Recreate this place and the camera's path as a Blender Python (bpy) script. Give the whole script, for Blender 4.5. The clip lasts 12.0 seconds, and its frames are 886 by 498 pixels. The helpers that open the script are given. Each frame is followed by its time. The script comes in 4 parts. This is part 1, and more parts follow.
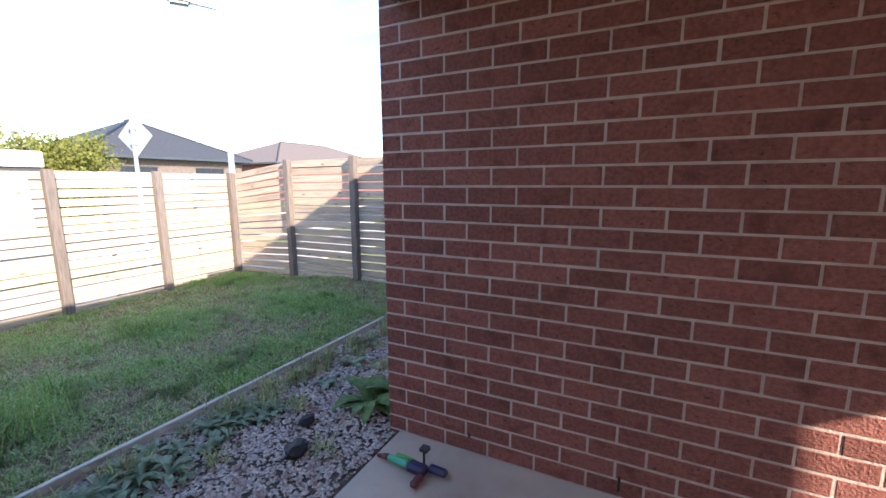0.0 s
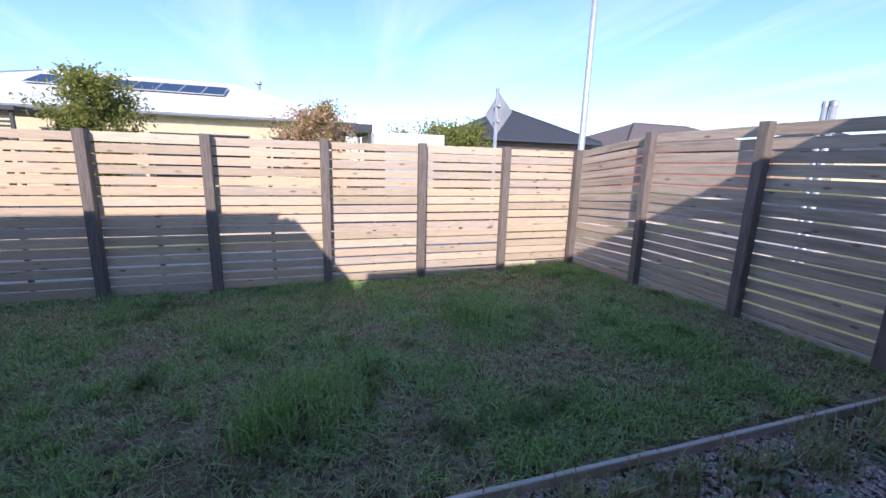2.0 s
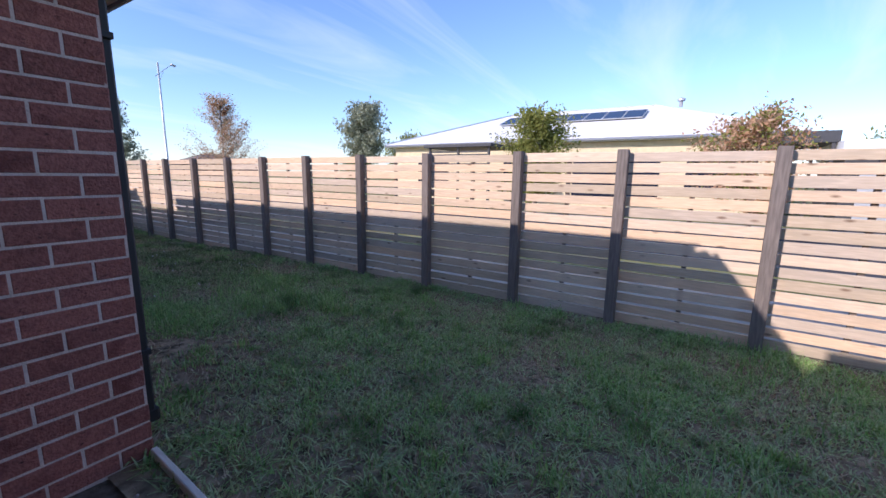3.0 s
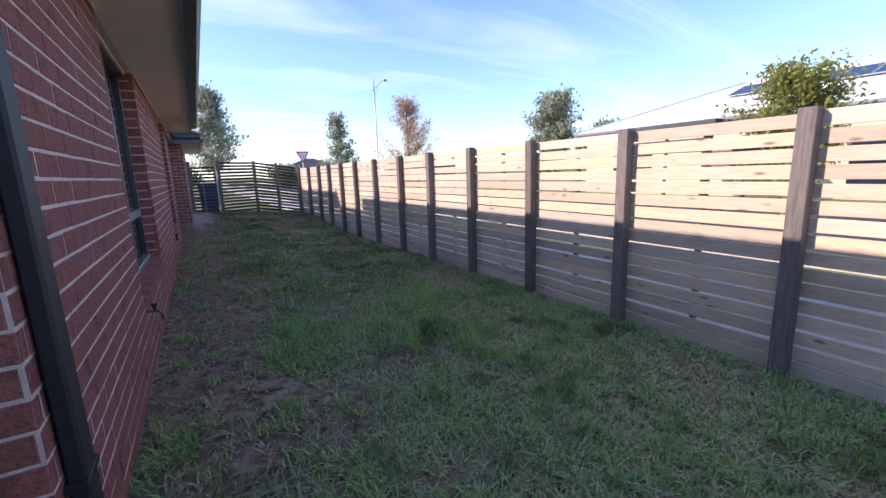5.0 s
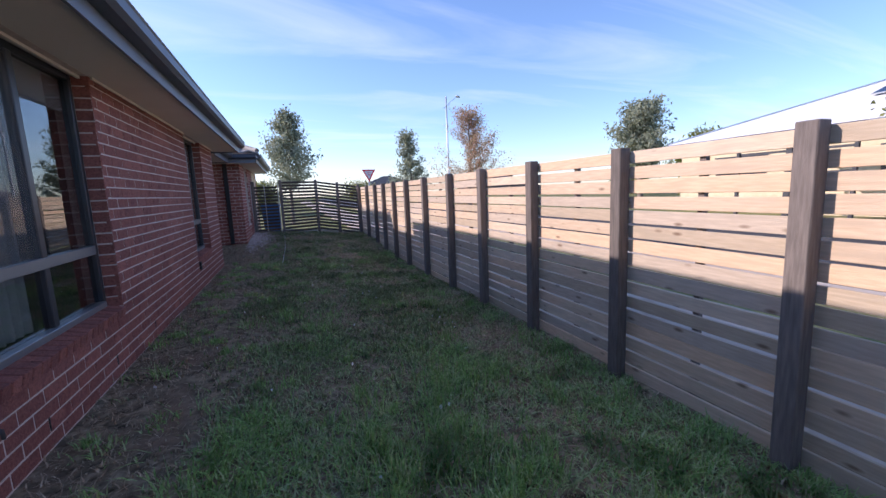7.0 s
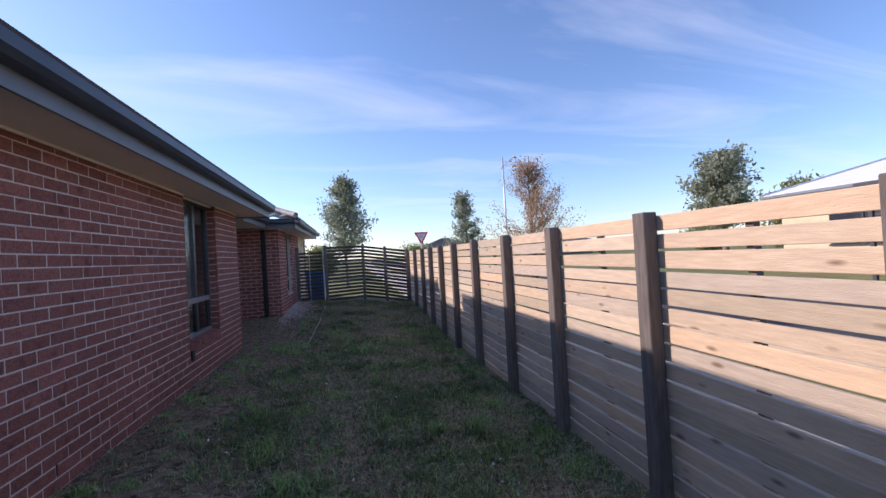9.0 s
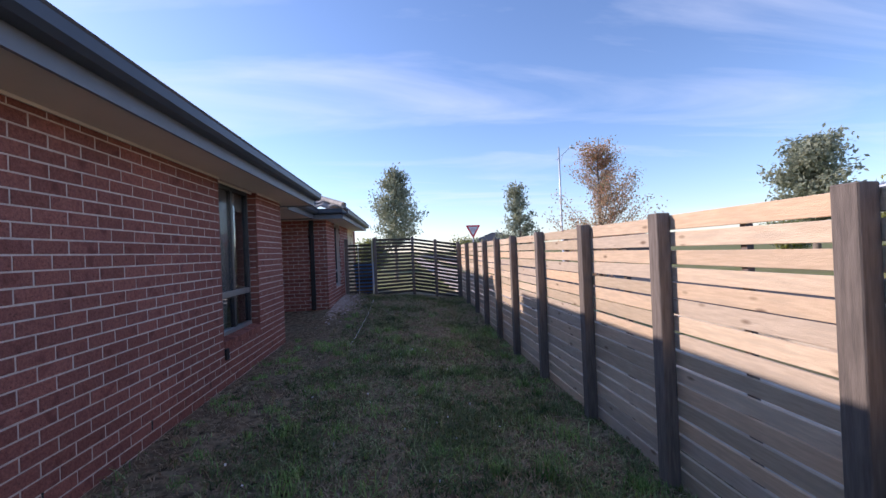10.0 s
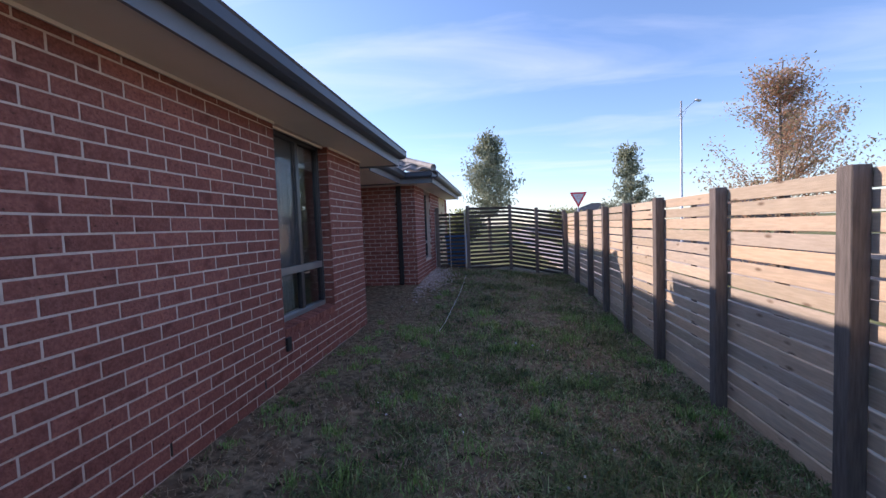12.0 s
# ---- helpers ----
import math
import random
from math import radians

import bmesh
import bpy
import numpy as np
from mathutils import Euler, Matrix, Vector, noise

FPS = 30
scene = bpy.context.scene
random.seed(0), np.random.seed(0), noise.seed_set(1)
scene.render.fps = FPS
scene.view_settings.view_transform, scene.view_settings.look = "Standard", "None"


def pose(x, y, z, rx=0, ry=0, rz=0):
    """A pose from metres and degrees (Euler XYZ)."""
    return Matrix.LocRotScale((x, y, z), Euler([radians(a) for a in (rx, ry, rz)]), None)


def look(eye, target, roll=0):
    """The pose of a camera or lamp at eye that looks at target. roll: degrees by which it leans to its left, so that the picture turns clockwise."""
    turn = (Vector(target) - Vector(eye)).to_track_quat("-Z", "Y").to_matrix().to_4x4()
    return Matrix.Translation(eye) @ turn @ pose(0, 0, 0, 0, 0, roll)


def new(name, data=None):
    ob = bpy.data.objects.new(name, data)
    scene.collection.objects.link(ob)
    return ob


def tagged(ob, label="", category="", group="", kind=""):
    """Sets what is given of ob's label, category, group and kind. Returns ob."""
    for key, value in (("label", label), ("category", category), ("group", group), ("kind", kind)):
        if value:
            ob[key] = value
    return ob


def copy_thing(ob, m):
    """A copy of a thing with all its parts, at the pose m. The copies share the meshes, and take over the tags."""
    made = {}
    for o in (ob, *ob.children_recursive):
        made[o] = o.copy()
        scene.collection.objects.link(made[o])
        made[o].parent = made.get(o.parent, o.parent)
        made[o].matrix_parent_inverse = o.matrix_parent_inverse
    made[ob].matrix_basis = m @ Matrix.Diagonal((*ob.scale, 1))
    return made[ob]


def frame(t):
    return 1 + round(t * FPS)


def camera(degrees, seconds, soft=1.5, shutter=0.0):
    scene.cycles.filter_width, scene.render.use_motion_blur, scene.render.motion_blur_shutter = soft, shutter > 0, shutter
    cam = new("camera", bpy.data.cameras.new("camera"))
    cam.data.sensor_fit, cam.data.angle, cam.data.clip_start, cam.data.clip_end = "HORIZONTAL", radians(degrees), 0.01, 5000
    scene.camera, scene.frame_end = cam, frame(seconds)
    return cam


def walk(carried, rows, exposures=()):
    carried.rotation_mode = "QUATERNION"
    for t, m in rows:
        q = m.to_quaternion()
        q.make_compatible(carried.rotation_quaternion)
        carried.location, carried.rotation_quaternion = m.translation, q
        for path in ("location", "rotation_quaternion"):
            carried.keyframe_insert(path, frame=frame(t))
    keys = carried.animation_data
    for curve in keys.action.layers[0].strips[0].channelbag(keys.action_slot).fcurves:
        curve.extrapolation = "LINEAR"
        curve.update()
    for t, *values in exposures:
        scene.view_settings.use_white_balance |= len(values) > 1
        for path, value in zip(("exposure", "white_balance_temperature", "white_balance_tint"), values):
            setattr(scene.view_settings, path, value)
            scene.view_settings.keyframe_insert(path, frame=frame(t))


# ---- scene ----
cam = camera(94.7, 12.0)
METRES, EYE, TILT, LEAN, TURN = 8.72, 1.391, 0.0, 0.0, 26.4
ROWS = [
    (0.0, 0.0, 0.0, 0.0, -0.04, -9.32, 0.25),
    (0.5, -0.0151, 0.0416, -0.0027, 10.21, -9.98, -0.12),
    (1.0, -0.0276, 0.0799, -0.0057, 22.38, -11.14, -0.34),
    (1.5, -0.0421, 0.1105, -0.0058, 34.7, -12.14, -0.87),
    (2.0, -0.0718, 0.1394, -0.0068, 44.95, -12.01, -1.6),
    (2.5, -0.1095, 0.1435, -0.0092, 72.39, -11.34, -1.13),
    (3.0, -0.1562, 0.1558, -0.0118, 96.95, -10.28, -0.8),
    (3.5, -0.1903, 0.157, -0.0167, 101.32, -13.88, 0.6),
    (5.5, -0.3526, 0.1176, -0.016, 128.12, -9.84, 1.73),
    (6.0, -0.3932, 0.1035, -0.0173, 130.11, -10.05, 1.83),
    (6.5, -0.4259, 0.0868, -0.0138, 132.07, -9.9, 2.02),
    (8.5, -0.5758, -0.0208, -0.0026, 135.27, 0.08, 4.07),
    (9.0, -0.6016, -0.0561, -0.0013, 141.26, 0.75, 3.32),
    (9.5, -0.6242, -0.0903, -0.0014, 145.84, 0.78, 2.71),
    (10.0, -0.6442, -0.1322, -0.0024, 148.2, 0.3, 2.42),
    (10.5, -0.6626, -0.1689, -0.0047, 149.47, -0.47, 2.25),
    (11.0, -0.6794, -0.2061, -0.0047, 150.91, -1.28, 2.1),
    (11.5, -0.6908, -0.2462, -0.0065, 153.2, -2.2, 2.12),
    (12.0, -0.6993, -0.276, -0.0073, 161.02, -3.13, 2.18),
]
EXPOSURES = [(0.0, 2.3, 6500, 13), (0.9, 1.78, 6000, 14), (1.6, 1.38, 5750, 17), (2.5, 0.98, 5750, 21), (3.7, 1.2, 5950, 24), (5.3, 1.42, 6100, 25), (6.7, 1.15, 5950, 25), (8.3, 0.84, 6050, 24), (12.0, 1.02, 6200, 24)]
walk(cam, [(t, pose(0, 0, EYE, TILT, LEAN, TURN) @ pose(METRES * x, METRES * y, METRES * z, 90 + pitch, roll, yaw)) for t, x, y, z, yaw, pitch, roll in ROWS], EXPOSURES)

# ---- light ----
SUN_AZ, SUN_EL = 24.6, 27.2          # degrees from +x towards -y, and above the horizon
to_sun = Vector((math.cos(radians(SUN_AZ)) * math.cos(radians(SUN_EL)), -math.sin(radians(SUN_AZ)) * math.cos(radians(SUN_EL)), math.sin(radians(SUN_EL))))
sun = new("sun", bpy.data.lights.new("sun", "SUN"))
sun.data.energy, sun.data.angle, sun.data.color = 2.7, radians(0.6), (1.0, 0.87, 0.72)
sun.matrix_world = look(to_sun * 40, (0, 0, 0))

world = bpy.data.worlds.new("world")
scene.world = world
world.use_nodes = True
wn, wl = world.node_tree.nodes, world.node_tree.links
sky = wn.new("ShaderNodeTexSky")
sky.sky_type, sky.sun_disc = "NISHITA", False
sky.sun_elevation, sky.sun_rotation = radians(SUN_EL), radians(90 + SUN_AZ)
sky.air_density, sky.dust_density, sky.ozone_density = 1.0, 0.35, 3.8
# thin cirrus drawn out along one direction
geo = wn.new("ShaderNodeTexCoord")
axes, high = wn.new("ShaderNodeSeparateXYZ"), wn.new("ShaderNodeMath")
wl.new(geo.outputs["Generated"], axes.inputs["Vector"])
high.operation = "ADD"
high.inputs[1].default_value = 0.10
wl.new(axes.outputs["Z"], high.inputs[0])
layer = wn.new("ShaderNodeCombineXYZ")
for side_axis in ("X", "Y"):
    over = wn.new("ShaderNodeMath")
    over.operation = "DIVIDE"
    wl.new(axes.outputs[side_axis], over.inputs[0])
    wl.new(high.outputs["Value"], over.inputs[1])
    wl.new(over.outputs["Value"], layer.inputs[side_axis])
flat = wn.new("ShaderNodeMapping")
flat.inputs["Location"].default_value = (0.3, 0.6, 0.0)
flat.inputs["Rotation"].default_value = (0, 0, radians(62))
flat.inputs["Scale"].default_value = (0.38, 1.5, 1.0)
wl.new(layer.outputs["Vector"], flat.inputs["Vector"])
cn = wn.new("ShaderNodeTexNoise")
cn.inputs["Scale"].default_value, cn.inputs["Detail"].default_value, cn.inputs["Roughness"].default_value = 0.9, 7, 0.55
cn.inputs["Distortion"].default_value = 0.6
wl.new(flat.outputs["Vector"], cn.inputs["Vector"])
cr = wn.new("ShaderNodeValToRGB")
cr.color_ramp.elements[0].position, cr.color_ramp.elements[1].position = 0.52, 0.95
cr.color_ramp.elements[1].color = (0.85, 0.85, 0.85, 1)
wl.new(cn.outputs["Fac"], cr.inputs["Fac"])
cm = wn.new("ShaderNodeMixRGB")
cm.inputs["Color2"].default_value = (4.6, 5.0, 5.6, 1)
wl.new(cr.outputs["Color"], cm.inputs["Fac"])
wl.new(sky.outputs["Color"], cm.inputs["Color1"])
wn["Background"].inputs["Strength"].default_value = 0.115
wl.new(cm.outputs["Color"], wn["Background"].inputs["Color"])


# ---- materials ----
def mat(name, c1, c2=None, scale=8.0, rough=0.7, metal=0.0, bump=0.0, bscale=60.0, stretch=(1, 1, 1), rnd=0.0, c3=None, scale3=1.2, spec=0.5, world_space=False, amount3=0.5):
    """A surface of two mixed tones with an optional third in large stains, fine relief and a shift from object to object."""
    m = bpy.data.materials.new(name)
    m.use_nodes = True
    n, l = m.node_tree.nodes, m.node_tree.links
    p = n["Principled BSDF"]
    p.inputs["Roughness"].default_value, p.inputs["Metallic"].default_value = rough, metal
    p.inputs["Specular IOR Level"].default_value = spec
    tc, mp = n.new("ShaderNodeTexCoord"), n.new("ShaderNodeMapping")
    mp.inputs["Scale"].default_value = stretch
    info = n.new("ShaderNodeObjectInfo")
    if world_space:
        pos = n.new("ShaderNodeNewGeometry")
        l.new(pos.outputs["Position"], mp.inputs["Vector"])
    else:
        l.new(tc.outputs["Object"], mp.inputs["Vector"])
        off = n.new("ShaderNodeVectorMath")
        off.operation = "SCALE"
        off.inputs[0].default_value = (13.7, 5.1, 9.3)
        l.new(info.outputs["Random"], off.inputs["Scale"])
        l.new(off.outputs["Vector"], mp.inputs["Location"])
    nz = n.new("ShaderNodeTexNoise")
    nz.inputs["Scale"].default_value, nz.inputs["Detail"].default_value = scale, 6
    l.new(mp.outputs["Vector"], nz.inputs["Vector"])
    ramp = n.new("ShaderNodeValToRGB")
    ramp.color_ramp.elements[0].position, ramp.color_ramp.elements[1].position = 0.32, 0.68
    ramp.color_ramp.elements[0].color, ramp.color_ramp.elements[1].color = (*c1, 1), (*(c2 or c1), 1)
    l.new(nz.outputs["Fac"], ramp.inputs["Fac"])
    col = ramp.outputs["Color"]
    if c3:
        n3 = n.new("ShaderNodeTexNoise")
        n3.inputs["Scale"].default_value, n3.inputs["Detail"].default_value = scale3, 4
        l.new(mp.outputs["Vector"], n3.inputs["Vector"])
        r3 = n.new("ShaderNodeValToRGB")
        r3.color_ramp.elements[0].position, r3.color_ramp.elements[1].position = 0.66 - 0.3 * amount3, 0.78 - 0.2 * amount3
        l.new(n3.outputs["Fac"], r3.inputs["Fac"])
        mx = n.new("ShaderNodeMixRGB")
        mx.inputs["Color2"].default_value = (*c3, 1)
        l.new(r3.outputs["Color"], mx.inputs["Fac"])
        l.new(col, mx.inputs["Color1"])
        col = mx.outputs["Color"]
    if rnd:
        hsv = n.new("ShaderNodeHueSaturation")
        mr = n.new("ShaderNodeMapRange")
        mr.inputs["To Min"].default_value, mr.inputs["To Max"].default_value = 1 - rnd, 1 + rnd
        l.new(info.outputs["Random"], mr.inputs["Value"])
        l.new(mr.outputs["Result"], hsv.inputs["Value"])
        l.new(col, hsv.inputs["Color"])
        col = hsv.outputs["Color"]
    l.new(col, p.inputs["Base Color"])
    if bump:
        bn, bp = n.new("ShaderNodeTexNoise"), n.new("ShaderNodeBump")
        bn.inputs["Scale"].default_value, bn.inputs["Detail"].default_value = bscale, 5
        l.new(mp.outputs["Vector"], bn.inputs["Vector"])
        bp.inputs["Strength"].default_value, bp.inputs["Distance"].default_value = bump, 0.01
        l.new(bn.outputs["Fac"], bp.inputs["Height"])
        l.new(bp.outputs["Normal"], p.inputs["Normal"])
    return m


M_BRICK = mat("brick_red", (0.225, 0.086, 0.070), (0.350, 0.140, 0.112), 60, 0.85, bump=0.8, bscale=110, rnd=0.17, c3=(0.18, 0.065, 0.055), scale3=9, amount3=0.3, spec=0.25)
M_MORTAR = mat("mortar", (0.55, 0.46, 0.405), (0.69, 0.585, 0.52), 20, 0.95, bump=0.5, bscale=120, spec=0.2)
M_WOOD = mat("fence_pine", (0.575, 0.455, 0.34), (0.69, 0.56, 0.425), 6, 0.8, bump=0.35, bscale=25, stretch=(12, 1.6, 12), rnd=0.19, c3=(0.56, 0.455, 0.35), scale3=2.2, spec=0.25)
M_WOODX = mat("fence_pine_cross", (0.46, 0.375, 0.29), (0.58, 0.47, 0.37), 6, 0.8, bump=0.35, bscale=25, stretch=(1.0, 12, 12), rnd=0.14, c3=(0.36, 0.30, 0.24), scale3=2.2, spec=0.25)
# weathered pine, taken near black to hold the far fence's shade
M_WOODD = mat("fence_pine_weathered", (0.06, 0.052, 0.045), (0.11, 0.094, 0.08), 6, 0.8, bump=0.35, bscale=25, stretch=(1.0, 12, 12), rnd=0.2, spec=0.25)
M_POST = mat("weathered_post", (0.14, 0.12, 0.108), (0.225, 0.19, 0.168), 6, 0.85, bump=0.35, bscale=30, stretch=(10, 10, 1), rnd=0.12, spec=0.25)
M_SOIL = mat("lawn_soil", (0.075, 0.058, 0.036), (0.40, 0.32, 0.21), 15, 1.0, bump=1.0, bscale=40, c3=(0.24, 0.165, 0.11), scale3=2.2, world_space=True, spec=0.1, amount3=0.5)
M_BED = mat("bed_soil", (0.09, 0.07, 0.05), (0.19, 0.15, 0.115), 25, 1.0, bump=0.8, bscale=60, world_space=True, spec=0.1)
M_LINING = mat("ceiling_white", (0.74, 0.72, 0.68), (0.78, 0.76, 0.72), 3, 0.8)
M_CONC = mat("concrete", (0.50, 0.42, 0.34), (0.60, 0.51, 0.42), 5, 0.85, bump=0.15, bscale=80, c3=(0.42, 0.33, 0.26), scale3=2.5, world_space=True)
M_SOFFIT = mat("soffit_paint", (0.78, 0.72, 0.63), (0.81, 0.75, 0.66), 3, 0.8, rnd=0.0)
M_DARK = mat("charcoal_steel", (0.050, 0.060, 0.080), (0.062, 0.074, 0.096), 3, 0.38, bump=0.02)
M_FASCIA = mat("fascia_paint", (0.155, 0.175, 0.205), (0.18, 0.20, 0.235), 3, 0.45)
M_ALU = mat("window_aluminium", (0.045, 0.048, 0.055), (0.06, 0.064, 0.072), 3, 0.35, metal=0.3)
M_SILLBAR = mat("window_silver", (0.27, 0.29, 0.30), (0.31, 0.33, 0.34), 3, 0.35, metal=0.6)
M_BLIND = mat("roller_blind", (0.66, 0.65, 0.62), (0.72, 0.71, 0.68), 40, 0.9)
# near-black room surfaces: the unlit interior is put into the colour
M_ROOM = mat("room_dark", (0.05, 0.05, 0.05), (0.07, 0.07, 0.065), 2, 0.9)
M_TILE = mat("roof_tile_grey", (0.16, 0.16, 0.165), (0.24, 0.235, 0.23), 10, 0.7, bump=0.3, bscale=60, c3=(0.30, 0.29, 0.28), scale3=4)
M_TILED = mat("roof_tile_charcoal", (0.045, 0.047, 0.055), (0.07, 0.072, 0.08), 10, 0.7, bump=0.3, bscale=20)
M_TILEB = mat("roof_tile_brown", (0.15, 0.115, 0.10), (0.20, 0.16, 0.14), 10, 0.8, bump=0.3, bscale=20)
M_WHITE = mat("roof_white_steel", (0.74, 0.74, 0.73), (0.80, 0.80, 0.79), 2, 0.5)
M_CREAM = mat("cream_render", (0.60, 0.50, 0.32), (0.68, 0.57, 0.38), 4, 0.9, bump=0.1)
M_SOLAR = mat("solar_glass", (0.014, 0.018, 0.032), (0.02, 0.025, 0.045), 3, 0.15)
M_GALV = mat("galvanised_steel", (0.50, 0.52, 0.54), (0.60, 0.62, 0.64), 12, 0.45, metal=0.5)
M_SIGNB = mat("sign_back", (0.42, 0.43, 0.44), (0.48, 0.49, 0.50), 4, 0.5, metal=0.3)
M_RED = mat("sign_red", (0.72, 0.025, 0.05), (0.78, 0.035, 0.06), 5, 0.5)
M_SIGNW = mat("sign_white", (0.75, 0.75, 0.75), (0.80, 0.80, 0.80), 5, 0.5)
M_ROAD = mat("asphalt", (0.045, 0.046, 0.05), (0.065, 0.065, 0.07), 30, 0.9, bump=0.4, bscale=80, world_space=True)
M_VERGE = mat("verge_grass", (0.15, 0.17, 0.06), (0.25, 0.25, 0.12), 1.5, 1.0, bump=0.5, bscale=10, world_space=True, c3=(0.20, 0.18, 0.10), scale3=0.3, spec=0.1)
M_EDGE = mat("edging_timber", (0.56, 0.53, 0.47), (0.70, 0.67, 0.60), 8, 0.85, bump=0.3, bscale=40, stretch=(8, 1, 8))
M_BARK = mat("bark", (0.16, 0.125, 0.095), (0.25, 0.20, 0.155), 9, 0.9, bump=0.6, bscale=25)
M_BLUE = mat("bin_blue", (0.05, 0.20, 0.58), (0.06, 0.23, 0.62), 4, 0.5)
M_DARKB = mat("dark_cladding", (0.045, 0.047, 0.05), (0.06, 0.06, 0.065), 5, 0.7)
M_BLACK = mat("black_plastic", (0.012, 0.012, 0.013), (0.02, 0.02, 0.022), 8, 0.6)
M_TEAL = mat("toy_teal", (0.10, 0.62, 0.42), (0.14, 0.70, 0.48), 8, 0.4)
M_GREEN = mat("toy_green", (0.22, 0.65, 0.18), (0.28, 0.72, 0.22), 8, 0.4)
M_MAROON = mat("toy_maroon", (0.13, 0.03, 0.035), (0.18, 0.05, 0.05), 8, 0.5)
M_NAVY = mat("toy_navy", (0.03, 0.025, 0.07), (0.05, 0.035, 0.10), 8, 0.4)


def knots(m, axis):
    """Small dark knots scattered in the boards of a pine surface."""
    n, l = m.node_tree.nodes, m.node_tree.links
    p = n["Principled BSDF"]
    tc, info = n.new("ShaderNodeTexCoord"), n.new("ShaderNodeObjectInfo")
    mp, vo, rp = n.new("ShaderNodeMapping"), n.new("ShaderNodeTexVoronoi"), n.new("ShaderNodeValToRGB")
    mp.inputs["Scale"].default_value = (1, 4.0, 9.0) if axis == "y" else (4.0, 1, 9.0)
    off = n.new("ShaderNodeVectorMath")
    off.operation = "SCALE"
    off.inputs[0].default_value = (31.0, 47.0, 23.0)
    l.new(info.outputs["Random"], off.inputs["Scale"])
    l.new(off.outputs["Vector"], mp.inputs["Location"])
    l.new(tc.outputs["Object"], mp.inputs["Vector"])
    l.new(mp.outputs["Vector"], vo.inputs["Vector"])
    vo.inputs["Scale"].default_value = 1.0
    rp.color_ramp.elements[0].position, rp.color_ramp.elements[1].position = 0.06, 0.16
    rp.color_ramp.elements[0].color, rp.color_ramp.elements[1].color = (0.75, 0.75, 0.75, 1), (0, 0, 0, 1)
    l.new(vo.outputs["Distance"], rp.inputs["Fac"])
    mx = n.new("ShaderNodeMixRGB")
    mx.inputs["Color2"].default_value = (0.15, 0.085, 0.05, 1)
    l.new(rp.outputs["Color"], mx.inputs["Fac"])
    l.new(p.inputs["Base Color"].links[0].from_socket, mx.inputs["Color1"])
    l.new(mx.outputs["Color"], p.inputs["Base Color"])


def pits(m):
    """Dark pinholes and small chips in fired clay."""
    n, l = m.node_tree.nodes, m.node_tree.links
    p = n["Principled BSDF"]
    tc, mp, info = n.new("ShaderNodeTexCoord"), n.new("ShaderNodeMapping"), n.new("ShaderNodeObjectInfo")
    nz, rp, mx = n.new("ShaderNodeTexNoise"), n.new("ShaderNodeValToRGB"), n.new("ShaderNodeMixRGB")
    off = n.new("ShaderNodeVectorMath")
    off.operation = "SCALE"
    off.inputs[0].default_value = (7.0, 3.0, 5.0)
    l.new(info.outputs["Random"], off.inputs["Scale"])
    l.new(off.outputs["Vector"], mp.inputs["Location"])
    mp.inputs["Scale"].default_value = (0.6, 1.0, 1.0)
    l.new(tc.outputs["Object"], mp.inputs["Vector"])
    l.new(mp.outputs["Vector"], nz.inputs["Vector"])
    nz.inputs["Scale"].default_value, nz.inputs["Detail"].default_value = 75, 3
    rp.color_ramp.elements[0].position, rp.color_ramp.elements[1].position = 0.635, 0.74
    l.new(nz.outputs["Fac"], rp.inputs["Fac"])
    mx.inputs["Color2"].default_value = (0.095, 0.042, 0.036, 1)
    l.new(rp.outputs["Color"], mx.inputs["Fac"])
    l.new(p.inputs["Base Color"].links[0].from_socket, mx.inputs["Color1"])
    l.new(mx.outputs["Color"], p.inputs["Base Color"])


pits(M_BRICK)


def boards_differ(m):
    """Some boards redder, some greyer."""
    n, l = m.node_tree.nodes, m.node_tree.links
    p = n["Principled BSDF"]
    info, rp, mx = n.new("ShaderNodeObjectInfo"), n.new("ShaderNodeValToRGB"), n.new("ShaderNodeMixRGB")
    rp.color_ramp.interpolation = "CONSTANT"
    for at, c in ((0.2, (0.95, 0.97, 1.0, 1)), (0.45, (1.0, 0.95, 0.89, 1)), (0.7, (1.0, 0.99, 0.96, 1)), (0.86, (1.0, 0.90, 0.80, 1))):
        rp.color_ramp.elements.new(at).color = c
    rp.color_ramp.elements[0].color = (1.0, 1.0, 0.96, 1)
    l.new(info.outputs["Random"], rp.inputs["Fac"])
    mx.blend_type = "MULTIPLY"
    mx.inputs["Fac"].default_value = 1.0
    l.new(p.inputs["Base Color"].links[0].from_socket, mx.inputs["Color1"])
    l.new(rp.outputs["Color"], mx.inputs["Color2"])
    l.new(mx.outputs["Color"], p.inputs["Base Color"])


boards_differ(M_WOOD)
knots(M_WOOD, "y")
knots(M_WOODX, "x")


def leaf_mat(name, c1, c2, scale=30.0, trans=0.25, **more):
    m = mat(name, c1, c2, scale, 0.65, world_space=True, spec=0.3, **more)
    n, l = m.node_tree.nodes, m.node_tree.links
    p, out = n["Principled BSDF"], n["Material Output"]
    tr, mx = n.new("ShaderNodeBsdfTranslucent"), n.new("ShaderNodeMixShader")
    l.new(p.inputs["Base Color"].links[0].from_socket, tr.inputs["Color"])
    mx.inputs["Fac"].default_value = trans
    l.new(p.outputs["BSDF"], mx.inputs[1])
    l.new(tr.outputs["BSDF"], mx.inputs[2])
    l.new(mx.outputs["Shader"], out.inputs["Surface"])
    return m


